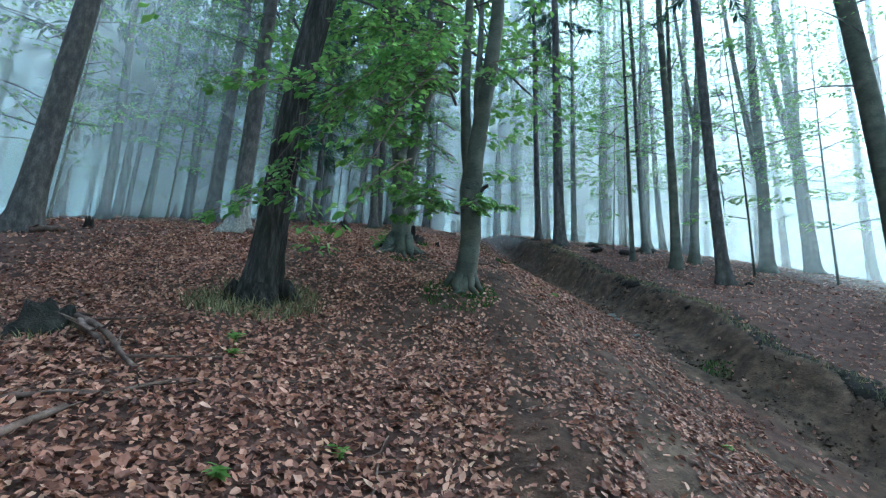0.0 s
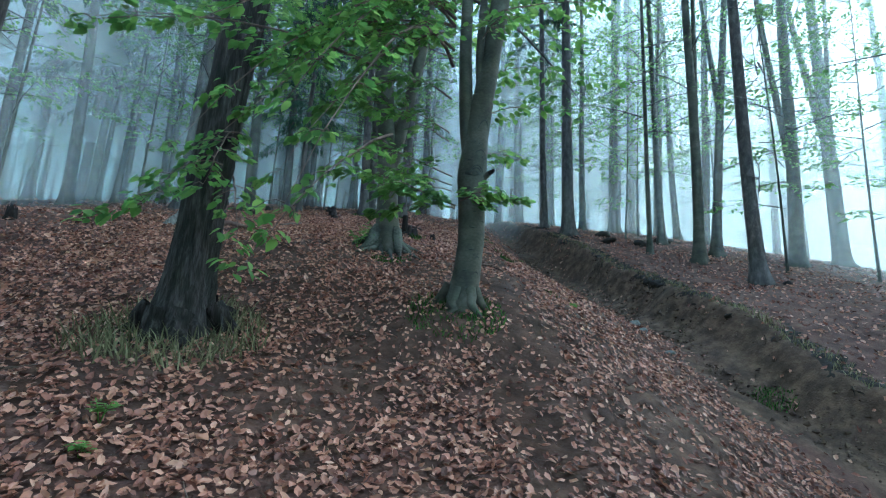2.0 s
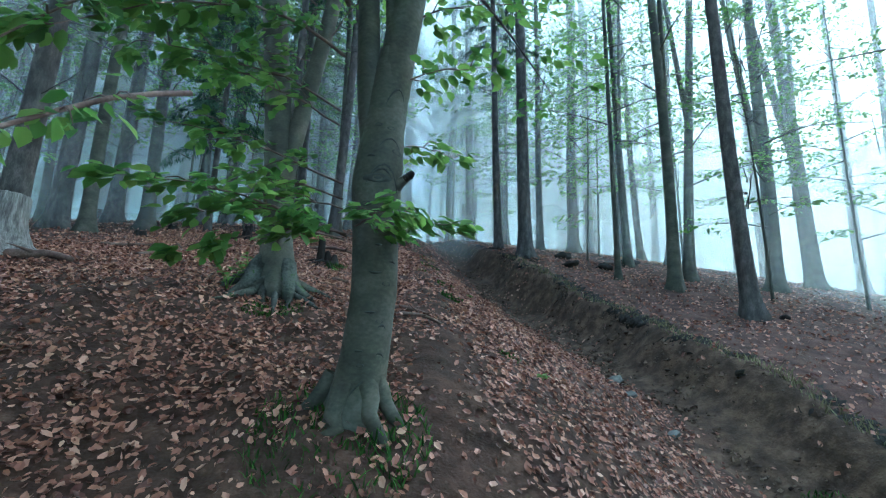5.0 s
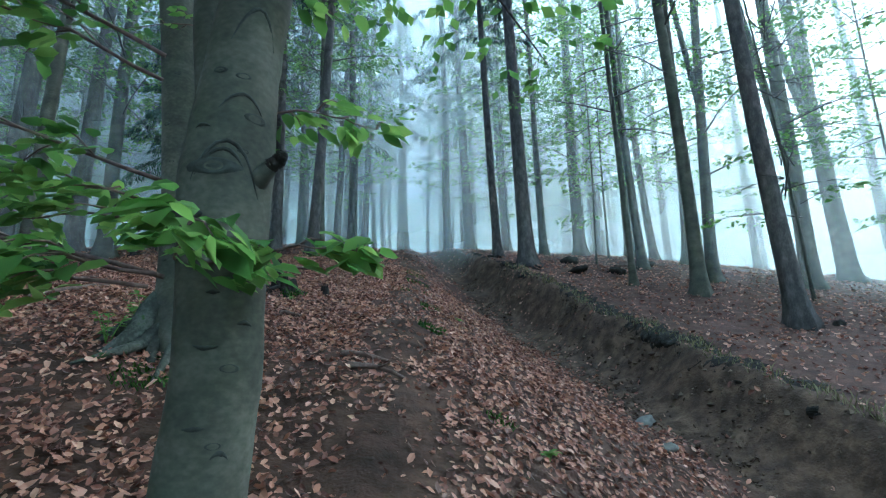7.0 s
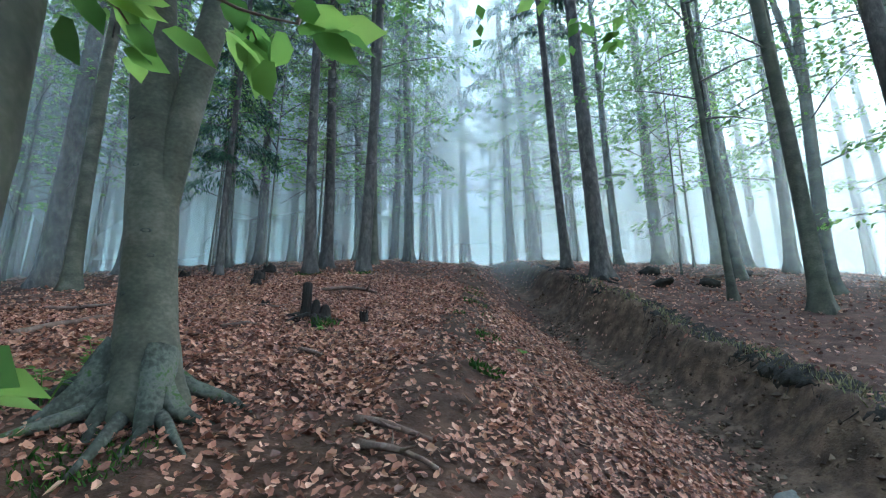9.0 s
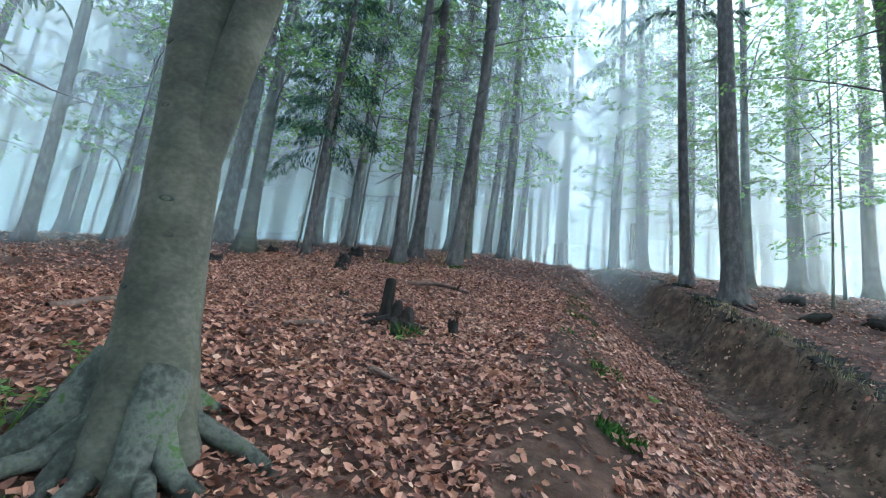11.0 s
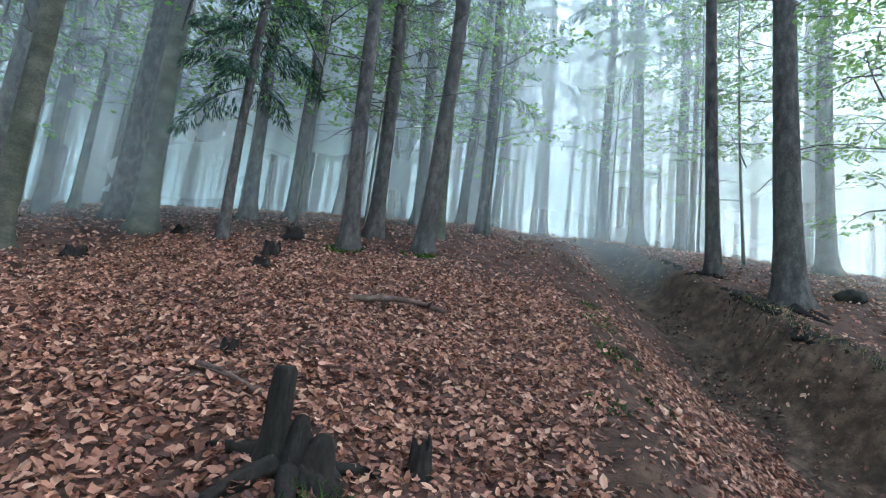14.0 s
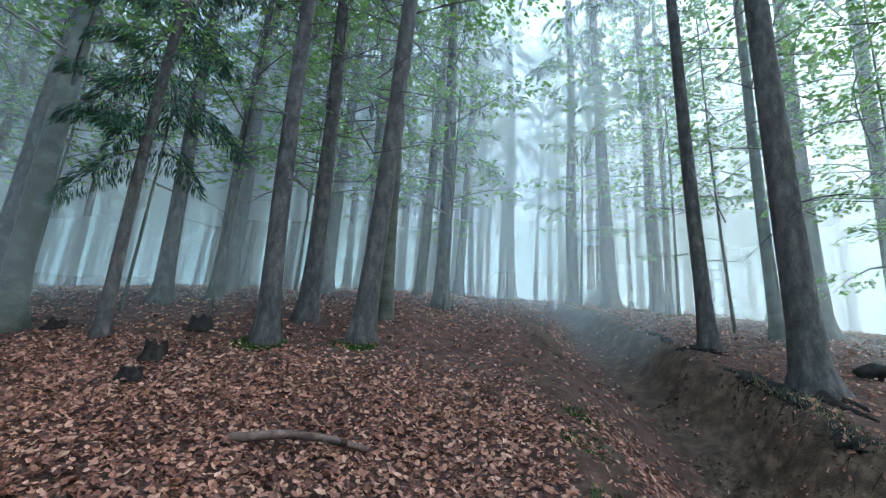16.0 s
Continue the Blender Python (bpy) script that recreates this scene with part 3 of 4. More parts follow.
# slender young beeches under the tall trees: place, radius, lean
YOUNG = [(-0.9, 22.0, 0.035, 0.02), (-3.9, 22.4, 0.04, 0.03), (-7.4, 22.6, 0.05, 0.02), (5.0, 23.0, 0.04, -0.03), (6.4, 20.2, 0.035, 0.03), (4.9, 26.0, 0.05, 0.0), (-5.2, 25.0, 0.05, 0.02),
         (8.9, 15.2, 0.04, -0.04), (7.6, 22.3, 0.045, 0.02), (11.6, 15.6, 0.045, 0.0), (-9.8, 17.6, 0.045, 0.02), (2.6, 27.5, 0.04, 0.02), (-2.0, 26.0, 0.05, 0.0), (10.4, 21.6, 0.05, -0.02), (-10.6, 13.4, 0.05, 0.03), (-6.0, 19.7, 0.035, 0.02), (-8.8, 20.7, 0.04, 0.0), (-3.3, 21.3, 0.035, -0.02), (-4.4, 19.6, 0.03, 0.03)]
for x, y, radius, lean in YOUNG:
    forest_tree("beech", x, y, radius, (lean, 0), 10.0, "slender young beech with light green leaves in the mist", crown="young", flare=0.2)


# ---- the three trees beside the path ----
def stem(name, parent, pts, radii, mat, sides=14, rough=0.012, lobes=None):
    """A limb through a few points, smoothed."""
    pts, s = np.asarray(pts, float), np.linspace(0, 1, len(pts))
    t = np.linspace(0, 1, 6 * len(pts))
    p = np.stack([np.interp(t, s, pts[:, c]) for c in range(3)], -1)
    for _ in range(4):
        p[1:-1] = 0.25 * p[:-2] + 0.5 * p[1:-1] + 0.25 * p[2:]
    return part(name, [tube(p, np.interp(t, s, radii), sides, lobes, rough)], mat, parent)


# the debarked, resin-streaked foot of one spruce
PALE = material("pale_debarked_wood", [(0.3, (0.05, 0.045, 0.04)), (0.5, (0.17, 0.155, 0.14)), (0.7, (0.36, 0.34, 0.31))], 14, 8, 0.85, 0.9, 60, (2.2, 2.2, 0.25), distance=0.02)
h = np.array([-0.15, 0, 0.12, 0.25, 0.4, 0.55, 0.68, 0.72])
part("debarked_foot", [tube(np.stack([0 * h, 0 * h, h], -1), (0.42, 0.33, 0.26, 0.225, 0.205, 0.2, 0.195, 0.15), 26, (7, 0.6, 0.35 * np.exp(-np.maximum(h, 0) / 0.2)), 0.03, False)], PALE, PLACED[-4.25, 10.2], "pale debarked wood")
# second stems of the forked beeches beyond the gully: height of the fork, lean of the stem
for place, low, lean, radius in (((10.5, 17.2), 3.0, -0.2, 0.13), ((13.9, 19.9), 4.2, -0.32, 0.17), ((13.9, 19.9), 4.6, 0.22, 0.12), ((6.78, 15.5), 2.2, 0.1, 0.1), ((9.35, 10.6), 3.4, -0.14, 0.14), ((8.2, 17.4), 4.5, -0.16, 0.09), ((7.1, 18.7), 4.0, 0.14, 0.07)):
    base = next(l for _, x, y, _, l in TREES if (x, y) == place)
    stem("limb", PLACED[place], [(base * low, 0, low), (base * low + lean * 0.6, 0.05, low + 1.2), (base * low + lean * 2.2, 0.2, low + 4.5), (base * low + lean * 4, 0.4, low + 10)], (radius, radius * 0.9, radius * 0.7, radius * 0.3), BEECH, 10)


def leafy(parent, base, sprays, size=0.088):
    """Leafy low branches of a tree: each is a limb with its foliage."""
    b = np.array(base)
    for start, end, sag, spread, count in sprays:
        w, g = spray(np.array(start) - b, np.array(end) - b, sag, spread, count, size)
        limb = part("leafy_branch", w, STICK, parent)
        tagged(part("foliage", [g], GREEN, limb, "fresh green beech leaves"), kind="stuff")


def knot(parent, at, out, radius, mat):
    """A healed branch scar: a ring of swollen bark round a sunken eye."""
    out = Vector(out).normalized()
    a = Vector((-out.y, out.x, 0)).normalized()
    b = Vector((0, 0, 0.65))
    ang = np.linspace(0, 2 * np.pi, 15)[:-1]
    rings = [(1.5, -0.02), (1.0, 0.003), (0.8, 0.008), (0.5, 0.0), (0.25, 0.003), (0.02, 0.004)]
    v = [[tuple(Vector(at) + out * h + a * math.cos(t) * radius * s + b * math.sin(t) * radius * s * 0.75) for t in ang] for s, h in rings]
    n = len(ang)
    f = [(r * n + i, r * n + (i + 1) % n, (r + 1) * n + (i + 1) % n, (r + 1) * n + i) for r in range(len(rings) - 1) for i in range(n)]
    part("knot", [(np.array(v), np.array(f))], mat, parent)


def dark_tree():
    x, y = -2.08, 5.82
    z = on_floor(x, y)
    t = empty("oak_tree", x, y, z, "dark furrowed oak trunk with mossy foot beside the path", "tree")
    p = [(0, 0, -0.4), (0, 0, 0), (0.02, 0, 0.5), (0.05, 0, 1.1), (0.1, 0, 2.0), (0.2, 0.05, 3.2), (0.42, 0.1, 4.8), (0.62, 0.2, 8), (0.7, 0.3, 16)]
    s = np.linspace(0, 1, 9)
    u = np.linspace(0, 1, 60)
    pts = np.stack([np.interp(u, s, [q[c] for q in p]) for c in range(3)], -1)
    h = pts[:, 2]
    r = np.interp(h, (-0.4, 0, 0.3, 0.8, 2, 4, 8, 16), (0.27, 0.235, 0.2, 0.178, 0.168, 0.162, 0.15, 0.08))
    part("trunk", [tube(pts, r, 34, (6, 1.0, 0.35 * np.exp(-np.maximum(h, 0) / 0.3)), 0.028)], OAK, t)
    stem("dead_limb", t, [(0.4, 0.05, 3.7), (0.15, 0.0, 4.4), (0.05, -0.05, 5.6)], (0.05, 0.04, 0.025), OAK, 8)
    shared_crown(t, "beech", 1, 2.0, (0.05, 0), 1.0)
    shared_crown(t, "shade_canopy", 2, 5.0, (0.05, 0))
    roots(t, 0.27, 6, 0.4, OAK, (x, y, z))
    leafy(t, (x, y, z), [((x + 0.2, y - 0.1, 3.6), (x - 0.05, y - 0.75, 3.1), 0.1, 0.34, 90), ((x + 0.25, y - 0.1, 3.9), (x + 0.5, y - 1.0, 3.15), 0.12, 0.34, 90), ((x, y - 0.1, 3.3), (x - 0.45, y - 0.6, 3.0), 0.08, 0.3, 70),
                         ((x + 0.3, y - 0.1, 3.5), (x + 0.75, y - 0.9, 2.75), 0.1, 0.28, 70), ((x + 0.3, y, 4.9), (x - 0.7, y - 0.6, 4.6), 0.1, 0.3, 36)])
    blades = grass_blades(x, y - 0.12, 0.72, 1100, 0.17)
    tagged(mesh_object("grass", *blades, DRYGRASS), "pale dry grass and moss round the foot of the oak", "grass", kind="stuff")


def grass_blades(x, y, reach, count, height, lean=0.5):
    a, d = rng.uniform(0, 2 * np.pi, count), reach * np.sqrt(rng.uniform(0.05, 1, count))
    px, py = x + np.cos(a) * d, y + np.sin(a) * d
    base = np.stack([px, py, floor_z(px, py) - 0.01], -1)
    h = height * rng.uniform(0.4, 1.1, count)
    w = rng.uniform(0.004, 0.009, count)
    q = rng.uniform(0, 2 * np.pi, count)
    side = np.stack([np.cos(q), np.sin(q), np.zeros(count)], -1) * w[:, None]
    tip = base + np.stack([rng.normal(0, lean, count) * h, rng.normal(0, lean, count) * h - 0.2 * h, h], -1)
    mid = (base + tip) / 2 + np.c_[np.zeros(count), np.zeros(count), 0.15 * h]
    v = np.stack([base - side, base + side, mid + side * 0.7, mid - side * 0.7, tip], 1).reshape(-1, 3)
    i = np.arange(count)[:, None] * 5
    return v, np.concatenate([i + np.array([[0, 1, 2]]), i + np.array([[0, 2, 3]]), i + np.array([[3, 2, 4]])])


def forked_beech():
    x, y = 0.2, 6.93
    z = on_floor(x, y)
    t = empty("beech_tree", x, y, z, "forked smooth grey beech with low green branches beside the path", "tree")
    h = np.concatenate([np.linspace(-0.4, 0.5, 12), np.linspace(0.55, 2.3, 30)])
    middle = lambda q: np.interp(q, (-0.4, 0, 0.3, 0.7, 1.35, 1.8, 2.3), (0.0, 0.0, 0.05, 0.085, 0.062, 0.09, 0.13))
    pts = np.stack([middle(h), 0.0 * h, h], -1)
    r = np.interp(h, (-0.4, 0.0, 0.25, 0.6, 1.0, 1.2, 1.38, 1.55, 1.75, 1.95, 2.3), (0.2, 0.153, 0.14, 0.135, 0.138, 0.147, 0.155, 0.145, 0.131, 0.128, 0.1))
    part("trunk", [tube(pts, r, 36, (5, 0.4, 0.18 * np.exp(-np.maximum(h, 0) / 0.16) + 0.025), 0.006)], BEECH, t)
    stem("limb", t, [(0.05, 0, 1.45), (-0.025, 0.0, 2.0), (-0.075, 0.02, 2.9), (-0.06, 0.0, 4.3), (-0.08, 0.1, 7), (-0.2, 0.2, 12)], (0.085, 0.08, 0.07, 0.06, 0.05, 0.03), BEECH)
    stem("limb", t, [(0.1, 0, 1.75), (0.15, 0.0, 2.25), (0.27, 0.02, 3.2), (0.37, 0.0, 4.1), (0.42, 0.1, 7), (0.6, 0.2, 13)], (0.12, 0.118, 0.11, 0.1, 0.08, 0.03), BEECH)
    stem("limb", t, [(0.14, 0, 2.22), (0.09, -0.03, 2.8), (0.13, -0.02, 3.8), (0.1, 0.0, 6)], (0.06, 0.05, 0.04, 0.02), BEECH, 10)
    stem("branch_stub", t, [(0.12, -0.03, 1.31), (0.21, -0.07, 1.36), (0.25, -0.09, 1.40)], (0.06, 0.034, 0.022), BEECH, 12, 0.04)
    stem("broken_end", t, [(0.237, -0.083, 1.385), (0.275, -0.1, 1.41), (0.285, -0.105, 1.43)], (0.026, 0.024, 0.012), CHAR, 10, 0.12)
    surface = lambda a, q: (float(middle(q)) + math.cos(a) * (float(np.interp(q, h, r)) * 1.01), math.sin(a) * float(np.interp(q, h, r)) * 1.01, q)
    for hh, a, s in ((1.36, -1.5, 0.06), (1.2, -1.95, 0.034), (0.5, -1.1, 0.024), (1.7, -1.15, 0.026), (0.25, -1.6, 0.022), (1.72, -1.75, 0.024), (1.55, -0.75, 0.04), (1.42, -0.95, 0.02), (0.72, -1.0, 0.03)):
        at = surface(a, hh)
        knot(t, (at[0] - 0.004 * math.cos(a), at[1] - 0.004 * math.sin(a), hh), (math.cos(a), math.sin(a), 0.0), s, SCAR)
    # creases and cracks in the bark: arcs over old scars and short level cracks
    arcs = [(-1.3, 1.36, 0.8, 0.09, -0.09), (-1.35, 1.36, 0.55, 0.06, -0.03), (-1.1, 1.6, 0.5, 0.03, -0.03), (-1.5, 0.78, 0.3, 0.0, 0.01), (-1.55, 0.55, 0.25, 0.0, 0.0), (-0.95, 0.46, 0.2, 0.02, 0.0), (-1.2, 0.12, 0.6, 0.05, -0.05), (-0.9, 0.3, 0.25, 0.02, 0.0), (-1.8, 0.33, 0.22, 0.0, 0.0), (-1.0, 1.9, 0.6, 0.08, -0.06), (-1.9, 1.5, 0.2, 0.01, 0.0), (-1.4, 0.95, 0.15, 0.0, 0.0), (-0.7, 0.85, 0.2, 0.01, 0.0)]
    for a, hh, half, top, foot in arcs:
        line = [surface(a + half * u, hh + top * (1 - u * u) + foot * u * u) for u in np.linspace(-1, 1, 9)]
        part("bark_crease", [tube(line, 0.0065 * (1.05 - np.abs(np.linspace(-1, 1, 9)) ** 2) + 0.001, 6, rough=0.15)], SCAR, t)
    roots(t, 0.15, 6, 0.25, BEECH, (x, y, z))
    shared_crown(t, "beech", 0, 0.5, (0, 0), 1.1)
    shared_crown(t, "shade_canopy", 0, 3.5, (0, 0))
    zz = z - 0.13
    leafy(t, (x, y, z), [
        ((0.1, 6.9, zz + 1.15), (-0.85, 6.1, zz + 1.2), 0.05, 0.36, 170), ((0.15, 6.85, zz + 1.2), (0.46, 6.2, zz + 1.08), 0.06, 0.24, 120), ((0.1, 6.85, zz + 1.15), (-0.5, 6.2, zz + 1.05), 0.06, 0.3, 140), ((0.2, 6.85, zz + 1.15), (0.78, 6.5, zz + 1.1), 0.05, 0.16, 90), ((0.1, 6.8, zz + 1.1), (-0.6, 6.35, zz + 0.98), 0.05, 0.3, 120),
        ((0.05, 7.0, zz + 1.35), (-0.7, 7.2, zz + 1.4), 0.05, 0.32, 60), ((0.05, 6.95, zz + 1.5), (-0.95, 6.7, zz + 1.75), 0.05, 0.4, 150), ((0.0, 6.95, zz + 2.0), (-1.05, 6.5, zz + 2.1), 0.08, 0.45, 170),
        ((0.05, 6.95, zz + 1.4), (-0.8, 7.4, zz + 1.55), 0.05, 0.35, 110), ((0.35, 6.95, zz + 1.75), (0.8, 7.1, zz + 1.78), 0.05, 0.18, 50),
        ((0.0, 6.95, zz + 1.9), (-0.75, 6.5, zz + 2.0), 0.06, 0.36, 70), ((0.3, 6.95, zz + 2.2), (0.95, 6.6, zz + 2.15), 0.05, 0.3, 50), ((0.35, 7.0, zz + 2.7), (1.05, 6.7, zz + 2.7), 0.05, 0.34, 60),
        ((0.0, 6.95, zz + 2.4), (-0.95, 5.6, zz + 1.6), 0.25, 0.42, 240), ((0.0, 6.95, zz + 3.0), (-1.35, 5.0, zz + 1.45), 0.45, 0.5, 340), ((0.0, 6.95, zz + 3.3), (-1.0, 4.5, zz + 1.1), 0.55, 0.46, 320),
        ((0.0, 6.95, zz + 3.5), (-1.75, 4.7, zz + 0.85), 0.55, 0.46, 300), ((0.0, 6.95, zz + 2.8), (-0.85, 4.25, zz + 0.35), 0.75, 0.34, 150), ((0.0, 6.95, zz + 3.8), (-0.5, 5.2, zz + 2.3), 0.3, 0.5, 260),
        ((0.0, 6.95, zz + 3.2), (-1.25, 5.2, zz + 0.9), 0.4, 0.42, 220), ((0.0, 6.95, zz + 3.4), (-1.5, 4.3, zz + 1.5), 0.4, 0.46, 260), ((0.0, 6.95, zz + 3.6), (-0.7, 4.9, zz + 1.8), 0.3, 0.46, 240),
        ((0.0, 6.95, zz + 3.3), (-1.85, 5.3, zz + 1.1), 0.4, 0.44, 220), ((-0.5, 5.9, zz + 1.5), (-1.05, 4.45, zz + 0.05), 0.15, 0.26, 90), ((-0.7, 6.0, zz + 2.2), (-2.3, 4.6, zz + 1.6), 0.2, 0.5, 240),
        ((0.3, 6.95, zz + 3.1), (0.5, 5.7, zz + 2.6), 0.15, 0.42, 110), ((0.3, 6.95, zz + 3.4), (1.5, 6.3, zz + 3.2), 0.1, 0.4, 90), ((0.0, 6.95, zz + 2.9), (-1.2, 6.6, zz + 2.9), 0.1, 0.45, 180),
        ((-0.05, 6.95, zz + 3.8), (-1.6, 5.9, zz + 3.3), 0.1, 0.5, 260), ((-0.05, 6.95, zz + 4.4), (-2.2, 5.6, zz + 3.9), 0.15, 0.5, 280), ((0.3, 7.0, zz + 4.0), (1.3, 7.4, zz + 3.9), 0.1, 0.45, 90)])
    foot = grass_blades(x - 0.05, y - 0.15, 0.5, 700, 0.09)
    tagged(mesh_object("moss", *foot, MOSS), "dark green moss round the foot of the beech", "moss", kind="stuff")


def rooted_beech():
    x, y = -0.88, 9.43
    z = on_floor(x, y)
    t = empty("beech_tree", x, y, z, "thick grey beech with two stems and mossy spreading roots", "tree")
    h = np.concatenate([np.linspace(-0.4, 0.7, 14), np.linspace(0.85, 5, 26), np.linspace(6, 18, 8)])
    pts = np.stack([-0.1 * h + 0.05 * np.sin(h * 0.8), -0.035 * h, h], -1)
    r = np.interp(h, (-0.4, 0.0, 0.2, 0.45, 0.8, 2.0, 4, 8, 18), (0.3, 0.23, 0.2, 0.17, 0.156, 0.146, 0.13, 0.1, 0.05))
    part("trunk", [tube(pts, r, 30, (5, 2.2, 0.3 * np.exp(-np.maximum(h, 0) / 0.2)), 0.01)], BEECH, t)
    stem("limb", t, [(-0.02, -0.04, 1.2), (0.06, -0.05, 1.75), (0.2, -0.07, 2.5), (0.38, -0.1, 3.5), (0.5, -0.1, 5), (0.85, -0.1, 11)], (0.1, 0.1, 0.095, 0.085, 0.07, 0.03), BEECH)
    shared_crown(t, "beech", 2, 4.0, (0, 0), 1.1)
    shared_crown(t, "shade_canopy", 1, 1.0, (0, 0))
    for hh, a, s in ((0.62, -2.0, 0.025), (1.0, -1.2, 0.03), (1.42, -1.7, 0.022), (1.75, -2.0, 0.03), (2.2, -1.3, 0.026), (0.85, -1.0, 0.024)):
        rr = float(np.interp(hh, h, r)) - 0.004
        knot(t, (-0.1 * hh + 0.05 * math.sin(hh * 0.8) + math.cos(a) * rr, -0.035 * hh + math.sin(a) * rr, hh), (math.cos(a), math.sin(a), 0), s, SCAR)
    # the great roots: arched, knuckled, dipping into the leaves
    for a, d, top, rad, lab in ((-2.6, 0.5, 0.42, 0.17, ""), (-2.95, 0.62, 0.34, 0.13, ""), (-2.15, 0.42, 0.3, 0.1, ""), (-1.65, 0.45, 0.2, 0.075, "mossy root"), (-0.75, 0.42, 0.46, 0.14, "mossy root"), (-0.4, 0.5, 0.36, 0.11, ""), (-1.0, 0.55, 0.3, 0.075, ""), (0.1, 0.7, 0.2, 0.075, ""), (1.6, 0.5, 0.3, 0.1, "")):
        pts = []
        for s in np.linspace(0, 1, 8):
            q = a + 0.22 * math.sin(s * 3.4 + 5 * a)
            px, py = math.cos(q) * (0.12 + d * s), math.sin(q) * (0.12 + d * s)
            g = on_floor(x + px, y + py) - z
            pts.append((px, py, g + 0.72 * top * (1 - s) ** 1.5 * (0.75 + 0.25 * math.cos(3 * s)) - 0.06 * s))
        part("root", [tube(pts, np.linspace(rad * 0.72, 0.02, 8), 12, rough=0.12)], MOSSROOT, t, lab)
    for a in (-0.75, -1.35, -2.1):
        pts = [(math.cos(a) * d, math.sin(a) * d, on_floor(x + math.cos(a) * d, y + math.sin(a) * d) - z + 0.03 - 0.1 * (d - 0.6)) for d in (0.3, 0.45, 0.6, 0.78)]
        part("root", [tube(pts, (0.045, 0.034, 0.024, 0.01), 8, rough=0.1)], MOSSROOT, t)
    leafy(t, (x, y, z), [((-0.7, 9.3, z + 3.4), (-1.9, 8.9, z + 3.6), 0.1, 0.45, 90), ((-0.5, 9.3, z + 3.0), (0.2, 8.6, z + 3.3), 0.1, 0.4, 70), ((-0.7, 9.3, z + 4.2), (-1.7, 8.2, z + 4.0), 0.1, 0.5, 110),
                         ((-0.5, 9.3, z + 4.4), (0.3, 8.2, z + 4.3), 0.1, 0.5, 100), ((-0.7, 9.2, z + 2.6), (-1.5, 9.0, z + 2.5), 0.05, 0.3, 40), ((0.0, 9.4, z + 4.2), (1.1, 8.9, z + 4.2), 0.1, 0.5, 90)])
    a = grass_blades(x + 0.12, y - 0.55, 0.3, 420, 0.045)
    tagged(mesh_object("moss", *a, MOSS), "green moss on the roots of the beech", "moss", kind="stuff")


dark_tree()
forked_beech()
rooted_beech()


# ---- stumps, roots on the bank, stones ----
def stump(x, y, radius, height, label, spikes=9, mat=CHAR):
    """A broken stump with a ragged, hollow top."""
    z = on_floor(x, y)
    n = 22
    a = np.linspace(0, 2 * np.pi, n, endpoint=False)
    crest = height * (0.55 + 0.45 * np.abs(np.sin(a * spikes / 4 + x))) * rng.uniform(0.7, 1.0, n)
    rows = []
    for s, k in ((1.5, -0.3), (1.35, 0.0), (1.05, 0.25), (0.95, 0.6), (0.9, 1.0), (0.7, 0.97), (0.5, 0.55), (0.05, 0.4)):
        rr = radius * s * (1 + 0.10 * np.sin(5 * a + y)) * rng.uniform(0.95, 1.05, n)
        zz = np.full(n, k * height) if k <= 0 else crest * k
        rows.append(np.stack([rr * np.cos(a), rr * np.sin(a), zz], -1))
    v = np.concatenate(rows)
    f = [(r * n + i, r * n + (i + 1) % n, (r + 1) * n + (i + 1) % n, (r + 1) * n + i) for r in range(len(rows) - 1) for i in range(n)]
    ob = mesh_object("tree_stump", v, np.array(f), mat)
    ob.location = (x, y, z)
    return tagged(ob, label, "stump")


def snag_stump():
    x, y = -0.8, 12.32
    z = on_floor(x, y)
    t = empty("tree_stump", x, y, z, "charred black rotten stump with one upright shard", "stump")
    h = np.array([-0.15, 0, 0.1, 0.22, 0.34, 0.43, 0.45])
    part("shard", [tube(np.stack([-0.09 + 0.02 * h, 0 * h, h], -1), (0.1, 0.08, 0.06, 0.05, 0.048, 0.044, 0.034), 14, (3, 0.5, np.full(7, 0.25)), 0.06)], CHAR, t)
    part("shard", [tube(np.stack([0.0 + 0.05 * h, 0.02 + 0 * h, h * 0.56], -1), (0.11, 0.09, 0.075, 0.055, 0.04, 0.024, 0.008), 12, (4, 0.5, np.full(7, 0.3)), 0.12)], CHAR, t)
    part("shard", [tube(np.stack([0.12 + 0.04 * h, 0 * h, h * 0.42], -1), (0.12, 0.1, 0.08, 0.06, 0.055, 0.03, 0.01), 12, (4, 1.5, np.full(7, 0.3)), 0.12)], CHAR, t)
    for a in (-0.4, -1.2, -2.2, 3.0, 0.6):
        pts = [(math.cos(a) * d, math.sin(a) * d, on_floor(x + math.cos(a) * d, y + math.sin(a) * d) - z + 0.05 - 0.12 * d) for d in (0.08, 0.2, 0.35, 0.5)]
        part("root", [tube(pts, (0.06, 0.045, 0.03, 0.012), 8, rough=0.1)], CHAR, t)
    tagged(mesh_object("grass", *grass_blades(x + 0.17, y - 0.22, 0.15, 160, 0.12), MOSS), "bright green grass tuft in front of the stump", "grass", kind="stuff")


